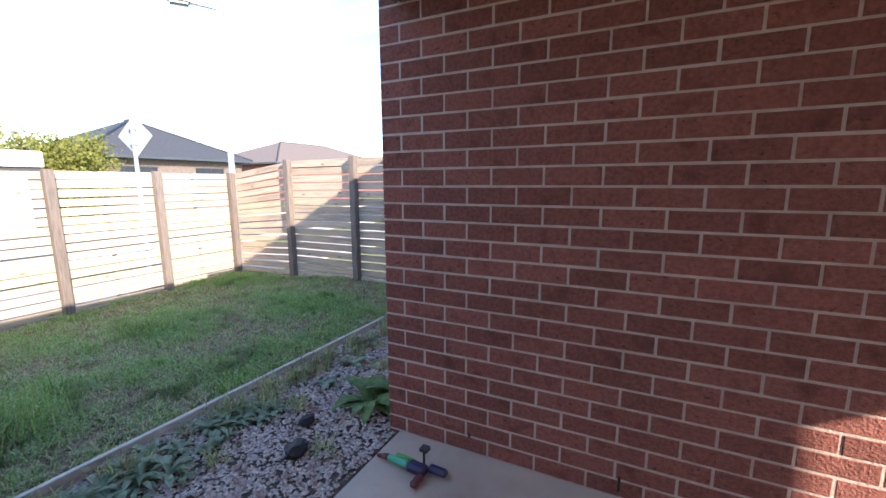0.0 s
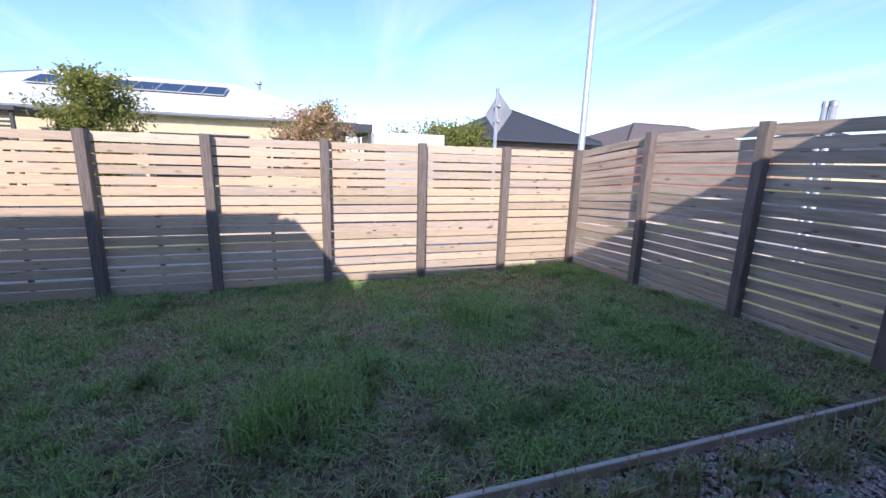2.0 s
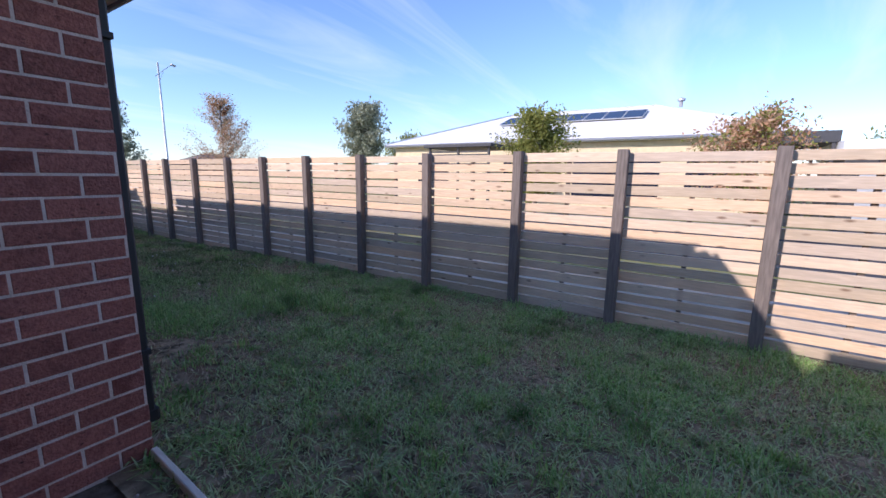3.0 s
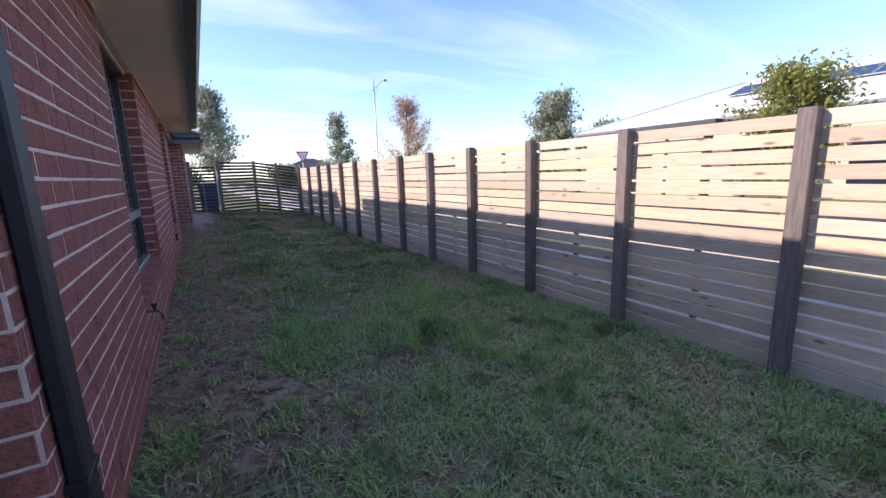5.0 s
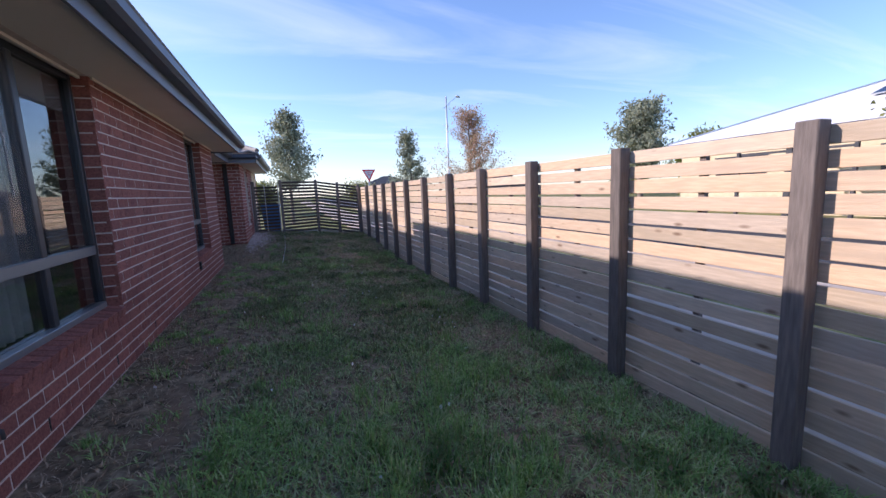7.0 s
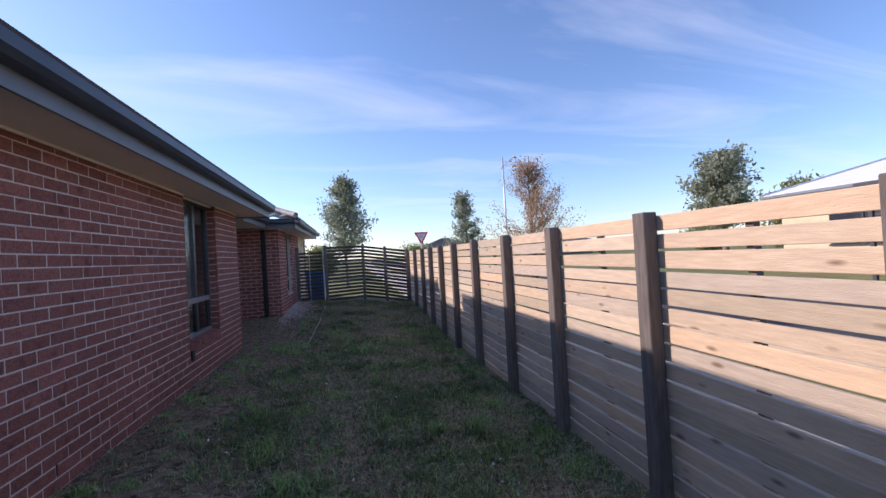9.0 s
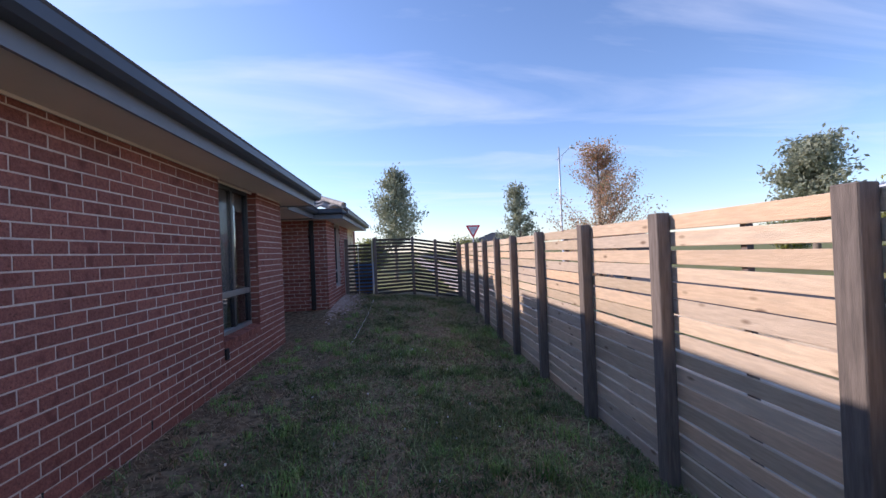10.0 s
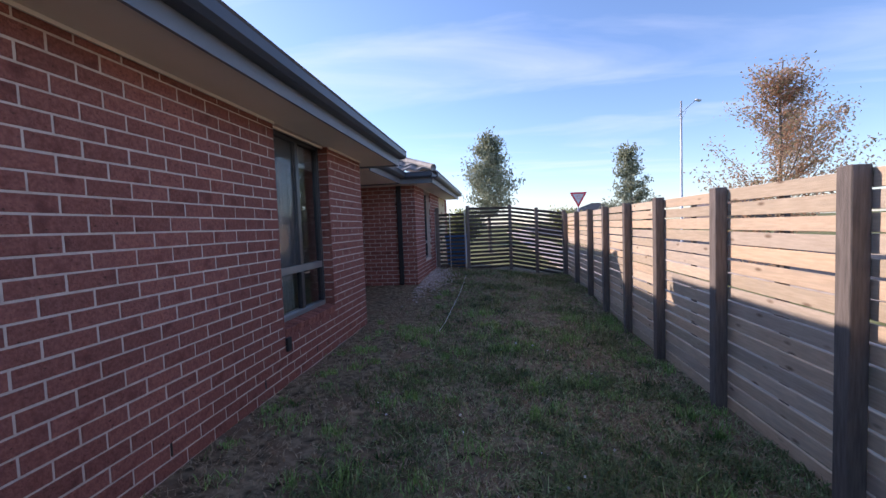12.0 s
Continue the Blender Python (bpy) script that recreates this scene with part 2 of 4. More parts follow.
M_GRASS = leaf_mat("grass_blade", (0.22, 0.30, 0.11), (0.62, 0.70, 0.38), 45, 0.32, c3=(0.14, 0.20, 0.07), scale3=3.0, amount3=0.35)
M_GRASSL = leaf_mat("grass_lush", (0.14, 0.28, 0.07), (0.46, 0.68, 0.24), 45, 0.32, c3=(0.08, 0.17, 0.04), scale3=3.0, amount3=0.35)
# dark green blades, also carrying the dimness of the narrow side yard
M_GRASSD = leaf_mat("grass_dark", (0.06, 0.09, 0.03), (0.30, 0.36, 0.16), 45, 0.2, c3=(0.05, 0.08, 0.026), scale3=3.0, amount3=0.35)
M_STRAW = leaf_mat("grass_straw", (0.26, 0.185, 0.11), (0.64, 0.52, 0.36), 38, 0.2)
M_HUSK = leaf_mat("dead_grass", (0.15, 0.095, 0.06), (0.40, 0.28, 0.18), 38, 0.1)
M_WEED = leaf_mat("weed_leaf", (0.20, 0.27, 0.15), (0.42, 0.50, 0.34), 20)
M_WEEDD = leaf_mat("weed_leaf_dark", (0.09, 0.17, 0.05), (0.24, 0.36, 0.13), 20)
M_GUM = leaf_mat("gum_leaf", (0.22, 0.25, 0.17), (0.44, 0.46, 0.34), 4, 0.5)
M_BUSH = leaf_mat("bush_leaf", (0.18, 0.20, 0.045), (0.34, 0.34, 0.09), 5, 0.45)
M_AUT = leaf_mat("autumn_leaf", (0.50, 0.27, 0.15), (0.66, 0.45, 0.29), 2, 0.45)
M_AUTG = leaf_mat("autumn_leaf_green", (0.34, 0.31, 0.16), (0.50, 0.42, 0.25), 2, 0.45)

M_GLASS = bpy.data.materials.new("window_glass")
M_GLASS.use_nodes = True
_p = M_GLASS.node_tree.nodes["Principled BSDF"]
_p.inputs["Base Color"].default_value = (0.55, 0.58, 0.58, 1)
_p.inputs["Roughness"].default_value, _p.inputs["Transmission Weight"].default_value, _p.inputs["IOR"].default_value = 0.01, 1.0, 2.0


M_SCREEN = bpy.data.materials.new("fly_screen_mesh")
M_SCREEN.use_nodes = True
_n, _l = M_SCREEN.node_tree.nodes, M_SCREEN.node_tree.links
_p = _n["Principled BSDF"]
_p.inputs["Base Color"].default_value, _p.inputs["Roughness"].default_value = (0.09, 0.092, 0.095, 1), 0.6
_see, _mix = _n.new("ShaderNodeBsdfTransparent"), _n.new("ShaderNodeMixShader")
_mix.inputs["Fac"].default_value = 0.25
_l.new(_see.outputs["BSDF"], _mix.inputs[1])
_l.new(_p.outputs["BSDF"], _mix.inputs[2])
_l.new(_mix.outputs["Shader"], _n["Material Output"].inputs["Surface"])


# ---- builders ----
def mesh_ob(name, verts, faces, material, parent=None, smooth=False):
    me = bpy.data.meshes.new(name)
    me.from_pydata([tuple(v) for v in verts], [], faces)
    me.materials.append(material)
    if smooth:
        me.polygons.foreach_set("use_smooth", [True] * len(me.polygons))
    ob = new(name, me)
    if parent:
        ob.parent = parent
    return ob


def empty(name, x=0, y=0, z=0, rz=0):
    ob = new(name)
    ob.matrix_world = pose(x, y, z, 0, 0, rz)
    return ob


def bm_box(bm, x0, y0, z0, x1, y1, z1):
    vs = [bm.verts.new(c) for c in ((x0, y0, z0), (x1, y0, z0), (x1, y1, z0), (x0, y1, z0), (x0, y0, z1), (x1, y0, z1), (x1, y1, z1), (x0, y1, z1))]
    for f in ((3, 2, 1, 0), (4, 5, 6, 7), (0, 1, 5, 4), (1, 2, 6, 5), (2, 3, 7, 6), (3, 0, 4, 7)):
        bm.faces.new([vs[i] for i in f])


def boxes(name, cuboids, material, parent=None, bevel=0.0):
    bm = bmesh.new()
    for c in cuboids:
        bm_box(bm, *c)
    if bevel:
        bmesh.ops.bevel(bm, geom=bm.edges[:], offset=bevel, segments=1, affect="EDGES")
    me = bpy.data.meshes.new(name)
    bm.to_mesh(me)
    bm.free()
    me.materials.append(material)
    ob = new(name, me)
    if parent:
        ob.parent = parent
    return ob


def tube(name, pts, radii, material, parent=None, sides=8):
    """A tapered tube along points."""
    verts, faces = [], []
    pts = [Vector(p) for p in pts]
    for i, p in enumerate(pts):
        d = (pts[min(i + 1, len(pts) - 1)] - pts[max(i - 1, 0)]).normalized()
        a = d.cross(Vector((0, 0, 1)) if abs(d.z) < 0.9 else Vector((1, 0, 0))).normalized()
        b = d.cross(a)
        for k in range(sides):
            t = 2 * math.pi * k / sides
            verts.append(p + (a * math.cos(t) + b * math.sin(t)) * radii[i])
    for i in range(len(pts) - 1):
        for k in range(sides):
            k2 = (k + 1) % sides
            faces.append((i * sides + k, i * sides + k2, (i + 1) * sides + k2, (i + 1) * sides + k))
    faces.append(tuple(range(sides)))
    faces.append(tuple(range((len(pts) - 1) * sides, len(pts) * sides)))
    return mesh_ob(name, verts, faces, material, parent, smooth=True)


def sstep(a, b, x):
    t = np.clip((x - a) / (b - a), 0, 1)
    return t * t * (3 - 2 * t)


def ground_z(x, y):
    x, y = np.asarray(x, float), np.asarray(y, float)
    z = -0.02 - 0.19 * sstep(-2.5, -6.0, x)
    z = z + 0.09 * sstep(2.0, 4.6, y) * sstep(-2.6, -4, x)
    z = z - 0.06 * sstep(-6, -8.5, y) * sstep(-4.5, -6.2, x) * (1 - sstep(-10, -14, y))
    z = z + 0.16 * sstep(-10.5, -15.0, y)
    z = z + 0.05 * sstep(-5.8, -4.8, x) * sstep(-12, -16, y)
    return z


# ---- ground ----
def grid_sheet(name, xs, ys, zf, material):
    verts = [(x, y, float(zf(x, y))) for y in ys for x in xs]
    w = len(xs)
    faces = [(j * w + i, j * w + i + 1, (j + 1) * w + i + 1, (j + 1) * w + i) for j in range(len(ys) - 1) for i in range(w - 1)]
    return mesh_ob(name, verts, faces, material, smooth=True)


def lawn_z(x, y):
    return ground_z(x, y) + 0.012 * noise.noise(Vector((x * 2.1, y * 2.1, 0)))


def land_z(x, y):
    return -0.36


FX, BY = -6.24, 4.62                 # the fences' inner faces
lawn = grid_sheet("ground", np.linspace(-6.6, -2.34, 44), np.linspace(-17.4, 4.9, 220), lawn_z, M_SOIL)
tagged(lawn, "patchy mown lawn soil with dry straw patches", "lawn", kind="structure")
land = grid_sheet("ground_outer", [-900, -60, -6.6, 40, 900], [-900, -60, 40, 900], land_z, M_VERGE)
tagged(land, "flat grassy land outside the yard reaching the horizon", "ground", kind="structure")
bed = grid_sheet("ground_bed", np.linspace(-2.36, -1.1, 14), np.linspace(-1.46, 4.9, 60), lambda x, y: -0.028 + 0.012 * noise.noise(Vector((x * 4, y * 4, 3))), M_BED)
tagged(bed, "weedy gravel garden bed soil", "garden bed", kind="structure")
side = grid_sheet("ground_side", np.linspace(-2.40, 8, 24), np.linspace(-18, -10.3, 24), lambda x, y: float(ground_z(-2.4, y)) - 0.002, M_SOIL)
tagged(side, "bare soil beside the house", "ground", kind="structure")
road = boxes("road", [(-18.5, -200, -0.5, -11.0, 200, -0.335)], M_ROAD)
tagged(road, "grey asphalt street beyond the fence", "road", kind="structure")
kerb = boxes("kerb", [(-11.0, -200, -0.5, -10.7, 200, -0.24), (-18.8, -200, -0.5, -18.5, 200, -0.24)], M_CONC, bevel=0.02)
tagged(kerb, "pale concrete kerbs along the street", "kerb", kind="structure")
path_o = boxes("pavement", [(-9.0, -120, -0.5, -6.62, 120, -0.30)], M_CONC)
tagged(path_o, "pale concrete footpath outside the fence", "footpath", kind="structure")
patio = boxes("patio_slab", [(-1.17, -1.44, -0.25, 8.0, 1.80, 0.0)], M_CONC, bevel=0.008)
tagged(patio, "pale sandy concrete patio slab", "patio", kind="structure")

edging = empty("garden_edging", -2.40, 0, 0)
tagged(edging, "weathered grey timber edging strip between lawn and bed", "edging", kind="structure")
for y0, y1, x0, x1 in ((-1.43, 0.45, -2.515, -2.405), (0.46, 2.35, -2.405, -2.365), (2.36, 4.15, -2.365, -2.335), (4.16, 4.55, -2.335, -2.33)):
    e = boxes("edging_board", [(-0.014, 0.0, -0.14, 0.014, math.hypot(y1 - y0, x1 - x0), 0.022)], M_EDGE, edging, bevel=0.004)
    e.matrix_basis = pose(x0 + 2.40, y0, 0.006 * random.random(), 0, 0, math.degrees(math.atan2(x0 - x1, y1 - y0)))


# ---- brickwork ----
BL, BH, BJ = 0.230, 0.076, 0.010


def brick_mesh(name, length, depth=0.03):
    """One brick's outer face along +x, z up, facing -y, with worn arrises."""
    c = 0.003
    v = [(0, depth, 0), (length, depth, 0), (length, depth, BH), (0, depth, BH),
         (0, c, 0), (length, c, 0), (length, c, BH), (0, c, BH),
         (c, 0, c), (length - c, 0, c), (length - c, 0, BH - c), (c, 0, BH - c)]
    f = [(8, 9, 10, 11), (4, 5, 9, 8), (5, 6, 10, 9), (6, 7, 11, 10), (7, 4, 8, 11), (0, 1, 5, 4), (1, 2, 6, 5), (2, 3, 7, 6), (3, 0, 4, 7)]
    me = bpy.data.meshes.new(name)
    me.from_pydata(v, [], f)
    me.materials.append(M_BRICK)
    return me


ME_FULL, ME_HALF = brick_mesh("brick_full", BL), brick_mesh("brick_half", (BL - BJ) / 2)
PENDING = []


def brick_wall(wall, origin, rz, length, z0, z1, holes=(), near=(0, 0), weeps=()):
    """Plans the bricks of a wall face: origin at its foot, along local +x, seen from local -y. holes: (u0, u1, z0, z1)."""
    PENDING.append((wall, origin, rz, length, z0, z1, holes, near, weeps))


def lay_bricks(wall, origin, rz, length, z0, z1, holes, near, weeps):
    rng = random.Random(len(wall.name) + int(length * 100))
    base = pose(origin[0], origin[1], 0, 0, 0, rz)
    todo = []
    course = 0
    z = z0
    while z < z1 - 0.02:
        u = 0.0 if course % 2 == 0 else -(BL + BJ) / 2
        while u < length - 0.01:
            spans = [(max(u, 0.0), min(u + BL, length))]
            for h0, h1, hz0, hz1 in holes:
                if z + BH > hz0 + 0.01 and z < hz1 - 0.01:
                    cut = []
                    for a, b in spans:
                        if b <= h0 or a >= h1:
                            cut.append((a, b))
                        else:
                            if a < h0:
                                cut.append((a, h0))
                            if b > h1:
                                cut.append((h1, b))
                    spans = cut
            for a, b in spans:
                if b - a > 0.02:
                    todo.append((a, b - a, z, min(BH, z1 - z)))
            u += BL + BJ
        z += BH + BJ
        course += 1
    todo.sort(key=lambda q: (q[0] - near[0]) ** 2 + (q[2] - near[1]) ** 2)
    bm_verts, bm_faces = [], []
    for i, (a, ln, zz, hh) in enumerate(todo):
        m = base @ pose(a, -0.003 + rng.uniform(-0.0015, 0.0015), zz, 0, rng.uniform(-0.25, 0.25), rng.uniform(-0.2, 0.2))
        full = abs(ln - BL) < 0.004
        data = ME_FULL if full else ME_HALF
        s = Matrix.Diagonal((ln / (BL if full else (BL - BJ) / 2), 1, hh / BH, 1))
        if i < 300:
            b = new("brick", data)
            b.parent = wall
            b.matrix_world = m @ s
        else:
            k = len(bm_verts)
            bm_verts += [m @ s @ v.co for v in data.vertices]
            bm_faces += [tuple(k + j for j in p.vertices) for p in data.polygons]
    if bm_verts:
        rest = mesh_ob("brickwork", bm_verts, bm_faces, M_BRICK, wall)
        tagged(rest, kind="stuff")


def cut_wall(name, x0, y0, x1, y1, z0, z1, axis, holes=()):
    """A mortar core wall in one mesh, with openings along axis 'x' or 'y': holes (a0, a1, z0, z1)."""
    cub = []
    lo, hi = (x0, x1) if axis == "x" else (y0, y1)
    cuts = sorted(holes)
    pos = lo
    for a0, a1, h0, h1 in cuts:
        cub.append((pos, a0, z0, z1))
        cub.append((a0, a1, z0, h0))
        if h1 < z1 - 0.005:
            cub.append((a0, a1, h1, z1))
        pos = a1
    cub.append((pos, hi, z0, z1))
    if axis == "x":
        cc = [(a, y0, c, b, y1, d) for a, b, c, d in cub]
    else:
        cc = [(x0, a, c, x1, b, d) for a, b, c, d in cub]
    return boxes(name, cc, M_MORTAR)


HX = -2.52                           # the long side wall's brick face
SOF = 2.275
W1, W2 = (-5.25, -3.50, 0.50, SOF), (-9.33, -8.20, 0.50, SOF)
wall_w = cut_wall("wall_west", HX, -10.44, HX + 0.24, -1.45, -0.12, SOF + 0.1, "y", [(W2[0], W2[1], 0.385, W2[3]), (W1[0], W1[1], 0.385, W1[3])])
tagged(wall_w, "long red brick house wall with pale mortar", "wall", kind="structure")
brick_wall(wall_w, (HX, -1.38), -90, 9.06, -0.10, SOF, [(-0.2, 0.07, -1.0, 5.0), (2.12, 3.87, W1[2] - 0.10, SOF), (6.82, 7.95, W2[2] - 0.10, SOF)], (4.2, 1.0))
wall_n = boxes("wall_north", [(HX + 0.24, -1.69, -0.12, 8.0, -1.45, SOF + 0.1)], M_MORTAR)
tagged(wall_n, "red brick end wall of the house beside the patio", "wall", kind="structure")
brick_wall(wall_n, (1.2, -1.45), 180, 3.72, -0.015, SOF, (), (3.4, 0.8))
wall_s = boxes("wall_south", [(HX + 0.24, -10.44, -0.12, 8.0, -10.20, SOF + 0.1)], M_MORTAR)
tagged(wall_s, "south brick end of the main house block", "wall", kind="structure")
wall_a = boxes("wall_patio", [(-1.24, 1.80, -0.12, 8.0, 2.04, 2.72), (-1.24, 2.04, -0.12, -1.0, 4.55, 2.72)], M_MORTAR)
tagged(wall_a, "red brown brick wall closing the patio", "wall", kind="structure")
brick_wall(wall_a, (-1.24, 1.80), 0, 4.2, -0.087, 2.72, (), (1.0, 1.1))
brick_wall(wall_a, (-1.24, 4.55), -90, 2.745, -0.087, 2.72, (), (2.6, 1.0))
# second block further south
B2X, B2Y = -2.70, -13.40
wall_b = cut_wall("wall_block", B2X, -19.0, B2X + 0.24, B2Y, -0.05, 2.3, "y", [(-15.4, -14.5, 0.55, 2.2)])
tagged(wall_b, "red brick wall of the further house block", "wall", kind="structure")
wall_bn = boxes("wall_block_north", [(B2X + 0.24, B2Y - 0.24, -0.05, 8.0, B2Y, 2.3)], M_MORTAR)
tagged(wall_bn, "shaded red brick wall facing the recess", "wall", kind="structure")
brick_wall(wall_b, (B2X, B2Y), -90, 5.6, 0.0, 2.22, [(1.1, 2.0, 0.5, 2.22)], (0, 1.0))
brick_wall(wall_bn, (-0.6, B2Y), 180, 2.1, 0.0, 2.22, (), (1.6, 1.0))
# hidden back wall, brought forward to keep sun off the yard
wall_r = boxes("wall_recess", [(-1.45, B2Y, -0.05, -1.2, -10.44, 2.3)], M_BRICK)
tagged(wall_r, "unseen brick back wall set forward to block sun through the recess", "wall", kind="structure")


# ---- windows ----
def window(name, u0, u1, z0, z1, x, deep, split, low, curtain=False):
    """A dark aluminium window in a wall that faces -x: fixed pane, sliding pane, low panes under a transom."""
    w = empty(name, x + deep, (u0 + u1) / 2, z0)
    h, a, b = z1 - z0, u0 - (u0 + u1) / 2, u1 - (u0 + u1) / 2
    t = 0.045
    boxes("frame", [(0, a, 0, 0.07, a + t, h), (0, b - t, 0, 0.07, b, h), (0, a + t, h - t, 0.07, b - t, h)], M_ALU, w, 0.004)
    boxes("sill", [(-0.02, a + t, 0, 0.07, b - t, t)], M_SILLBAR, w, 0.004)
    s = a + (b - a) * split
    boxes("mullion", [(0.002, s - 0.03, t, 0.06, s + 0.03, h - t)], M_ALU, w, 0.004)
    boxes("transom", [(-0.004, a + t, low - 0.035, 0.064, b - t, low + 0.035)], M_SILLBAR, w, 0.004)
    for p0, p1 in ((a + t, s - 0.03), (s + 0.03, b - t)):
        for q0, q1 in ((t, low - 0.035), (low + 0.035, h - t)):
            g = boxes("pane", [(0.03, p0, q0, 0.036, p1, q1)], M_GLASS, w)
            g.visible_shadow = False
    boxes("fly_screen", [(0.008, s + 0.031, low + 0.036, 0.011, b - t - 0.001, h - t - 0.001)], M_SCREEN, w)
    boxes("roller_blind", [(0.075, a + 0.02, h - 0.27, 0.083, b - 0.02, h - 0.02)], M_BLIND, w)
    if curtain:
        n = 60
        p0, p1 = (s + 0.02, b - 0.05)
        v = [(0.12 + 0.03 * math.sin(i * 1.15), p0 + (p1 - p0) * i / n, zz) for i in range(n + 1) for zz in (0.05, h - 0.03)]
        mesh_ob("curtain", v, [(2 * i, 2 * i + 2, 2 * i + 3, 2 * i + 1) for i in range(n)], M_BLIND, w, True)
    return tagged(w, "dark aluminium framed window reflecting sky and fence", "window", kind="structure")


window("window_1", W1[0], W1[1], W1[2], W1[3], HX, 0.11, 0.42, 0.46, True)
window("window_2", W2[0], W2[1], W2[2], W2[3], HX, 0.11, 0.45, 0.46, True)
window("window_3", -15.4, -14.5, 0.55, 2.2, B2X, 0.10, 0.5, 0.4)
# unseen blockers: without them sun passes through the hollow house to the fence
shell = boxes("wall_east", [(8.0, -19.0, -0.3, 8.24, -1.38, 2.5), (HX + 0.24, -10.2, 2.38, 8.0, -1.62, 2.42), (B2X + 0.24, -19.0, 2.32, 8.0, B2Y - 0.24, 2.36), (-1.2, B2Y, 2.32, 8.0, -10.44, 2.36)], M_MORTAR)
tagged(shell, "unseen east wall and ceilings added to stop sun leaking through", "wall", kind="structure")
# brick reveals beside the windows
for ww in (W1, W2):
    brick_wall(wall_w, (HX + 0.11, ww[0]), 180, 0.11, ww[2] - 0.014, SOF, (), (0, 1))
    brick_wall(wall_w, (HX, ww[1]), 0, 0.11, ww[2] - 0.014, SOF, (), (0, 1))
# wall out of view, added so its end trims the sun patch on the bricks
ret = boxes("wall_patio_return", [(3.95, -1.446, -0.2, 4.15, 0.17, 2.5)], M_BRICK)
tagged(ret, "unseen brick wall added to cut off the patio sun patch", "wall", kind="structure")
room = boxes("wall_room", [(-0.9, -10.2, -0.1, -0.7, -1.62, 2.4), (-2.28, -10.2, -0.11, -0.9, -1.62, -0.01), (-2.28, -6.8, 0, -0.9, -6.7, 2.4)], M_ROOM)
tagged(room, "near-black room walls that make the windows look dim inside", "wall", kind="structure")


def brick_sill(name, y0, y1, z, x):
    """Bricks on edge, sloping outward under a window."""
    s = empty(name, x, y0, z)
    tagged(s, "sloping brick-on-edge window sill", "sill", kind="structure")
    n = round((y1 - y0) / 0.086)
    step = (y1 - y0) / n
    me = bpy.data.meshes.new("sill_brick")
    bm = bmesh.new()
    bm_box(bm, -0.02, 0.005, -0.085, 0.13, step - 0.005, 0.0)
    bmesh.ops.bevel(bm, geom=bm.edges[:], offset=0.004, segments=1, affect="EDGES")
    bm.to_mesh(me)
    bm.free()
    me.materials.append(M_BRICK)
    for i in range(n):
        b = new("sill_brick", me)
        b.parent = s
        b.matrix_basis = pose(0, i * step, 0, 0, -12, 0)
    boxes("sill_mortar", [(0.002, 0.001, -0.09, 0.12, y1 - y0 - 0.001, -0.012)], M_MORTAR, s)


fillw = boxes("wall_sill_core", [(HX + 0.125, W[0] + 0.001, 0.36, HX + 0.235, W[1] - 0.001, 0.499) for W in (W1, W2)], M_MORTAR)
tagged(fillw, "masonry under the window frames", "wall", kind="structure")
brick_sill("window_sill", W1[0], W1[1], W1[2] - 0.02, HX)
brick_sill("window_sill", W2[0], W2[1], W2[2] - 0.02, HX)


# ---- eaves, gutters, roofs ----
def strip(name, profile, p0, p1, material, parent=None):
    """A profile (offset out, z) carried straight from p0 to p1; 'out' is to the right of the way walked."""
    p0, p1 = Vector((*p0, 0)), Vector((*p1, 0))
    d = (p1 - p0).normalized()
    o = Vector((d.y, -d.x, 0))
    n = len(profile)
    v = [p + o * a + Vector((0, 0, z)) for p in (p0, p1) for a, z in profile]
    f = [(i, (i + 1) % n, n + (i + 1) % n, n + i) for i in range(n)] + [tuple(range(n))[::-1], tuple(range(n, 2 * n))]
    return mesh_ob(name, v, f, material, parent)


GUT = [(0.0, 0.0), (0.085, 0.0), (0.115, 0.03), (0.115, 0.095), (0.125, 0.11), (0.112, 0.118), (0.10, 0.10), (0.10, 0.035), (0.08, 0.015), (0.0, 0.015)]
EV, FB = 0.46, 2.252


def eave(p0, p1, zf):
    """Fascia and gutter along an eave line; out is to the right."""
    f = strip("fascia", [(-0.02, zf), (0.0, zf), (0.0, zf + 0.21), (-0.02, zf + 0.21)], p0, p1, M_FASCIA)
    tagged(f, "grey-blue painted fascia board", "fascia", kind="structure")
    g = strip("gutter", [(a + 0.002, z + zf + 0.100) for a, z in GUT], p0, p1, M_DARK)
    tagged(g, "charcoal steel quad gutter along the eave", "gutter", kind="structure")


eave((HX - EV, -1.38 + EV), (HX - EV, -10.44 - EV), FB)
eave((8.0, -1.38 + EV), (HX - EV, -1.38 + EV), FB)
eave((HX - EV, -10.44 - EV), (8.0, -10.44 - EV), FB)
sof = boxes("ceiling_eaves", [(HX - EV + 0.021, -10.44 - EV + 0.021, SOF, HX - 0.002, -1.38 + EV - 0.021, SOF + 0.02), (HX - 0.002, -1.446, SOF, 7.99, -1.38 + EV - 0.021, SOF + 0.02), (HX - 0.002, -10.44 - EV + 0.021, SOF, 7.99, -10.446, SOF + 0.02)], M_SOFFIT)
tagged(sof, "beige painted eave lining", "soffit", kind="structure")
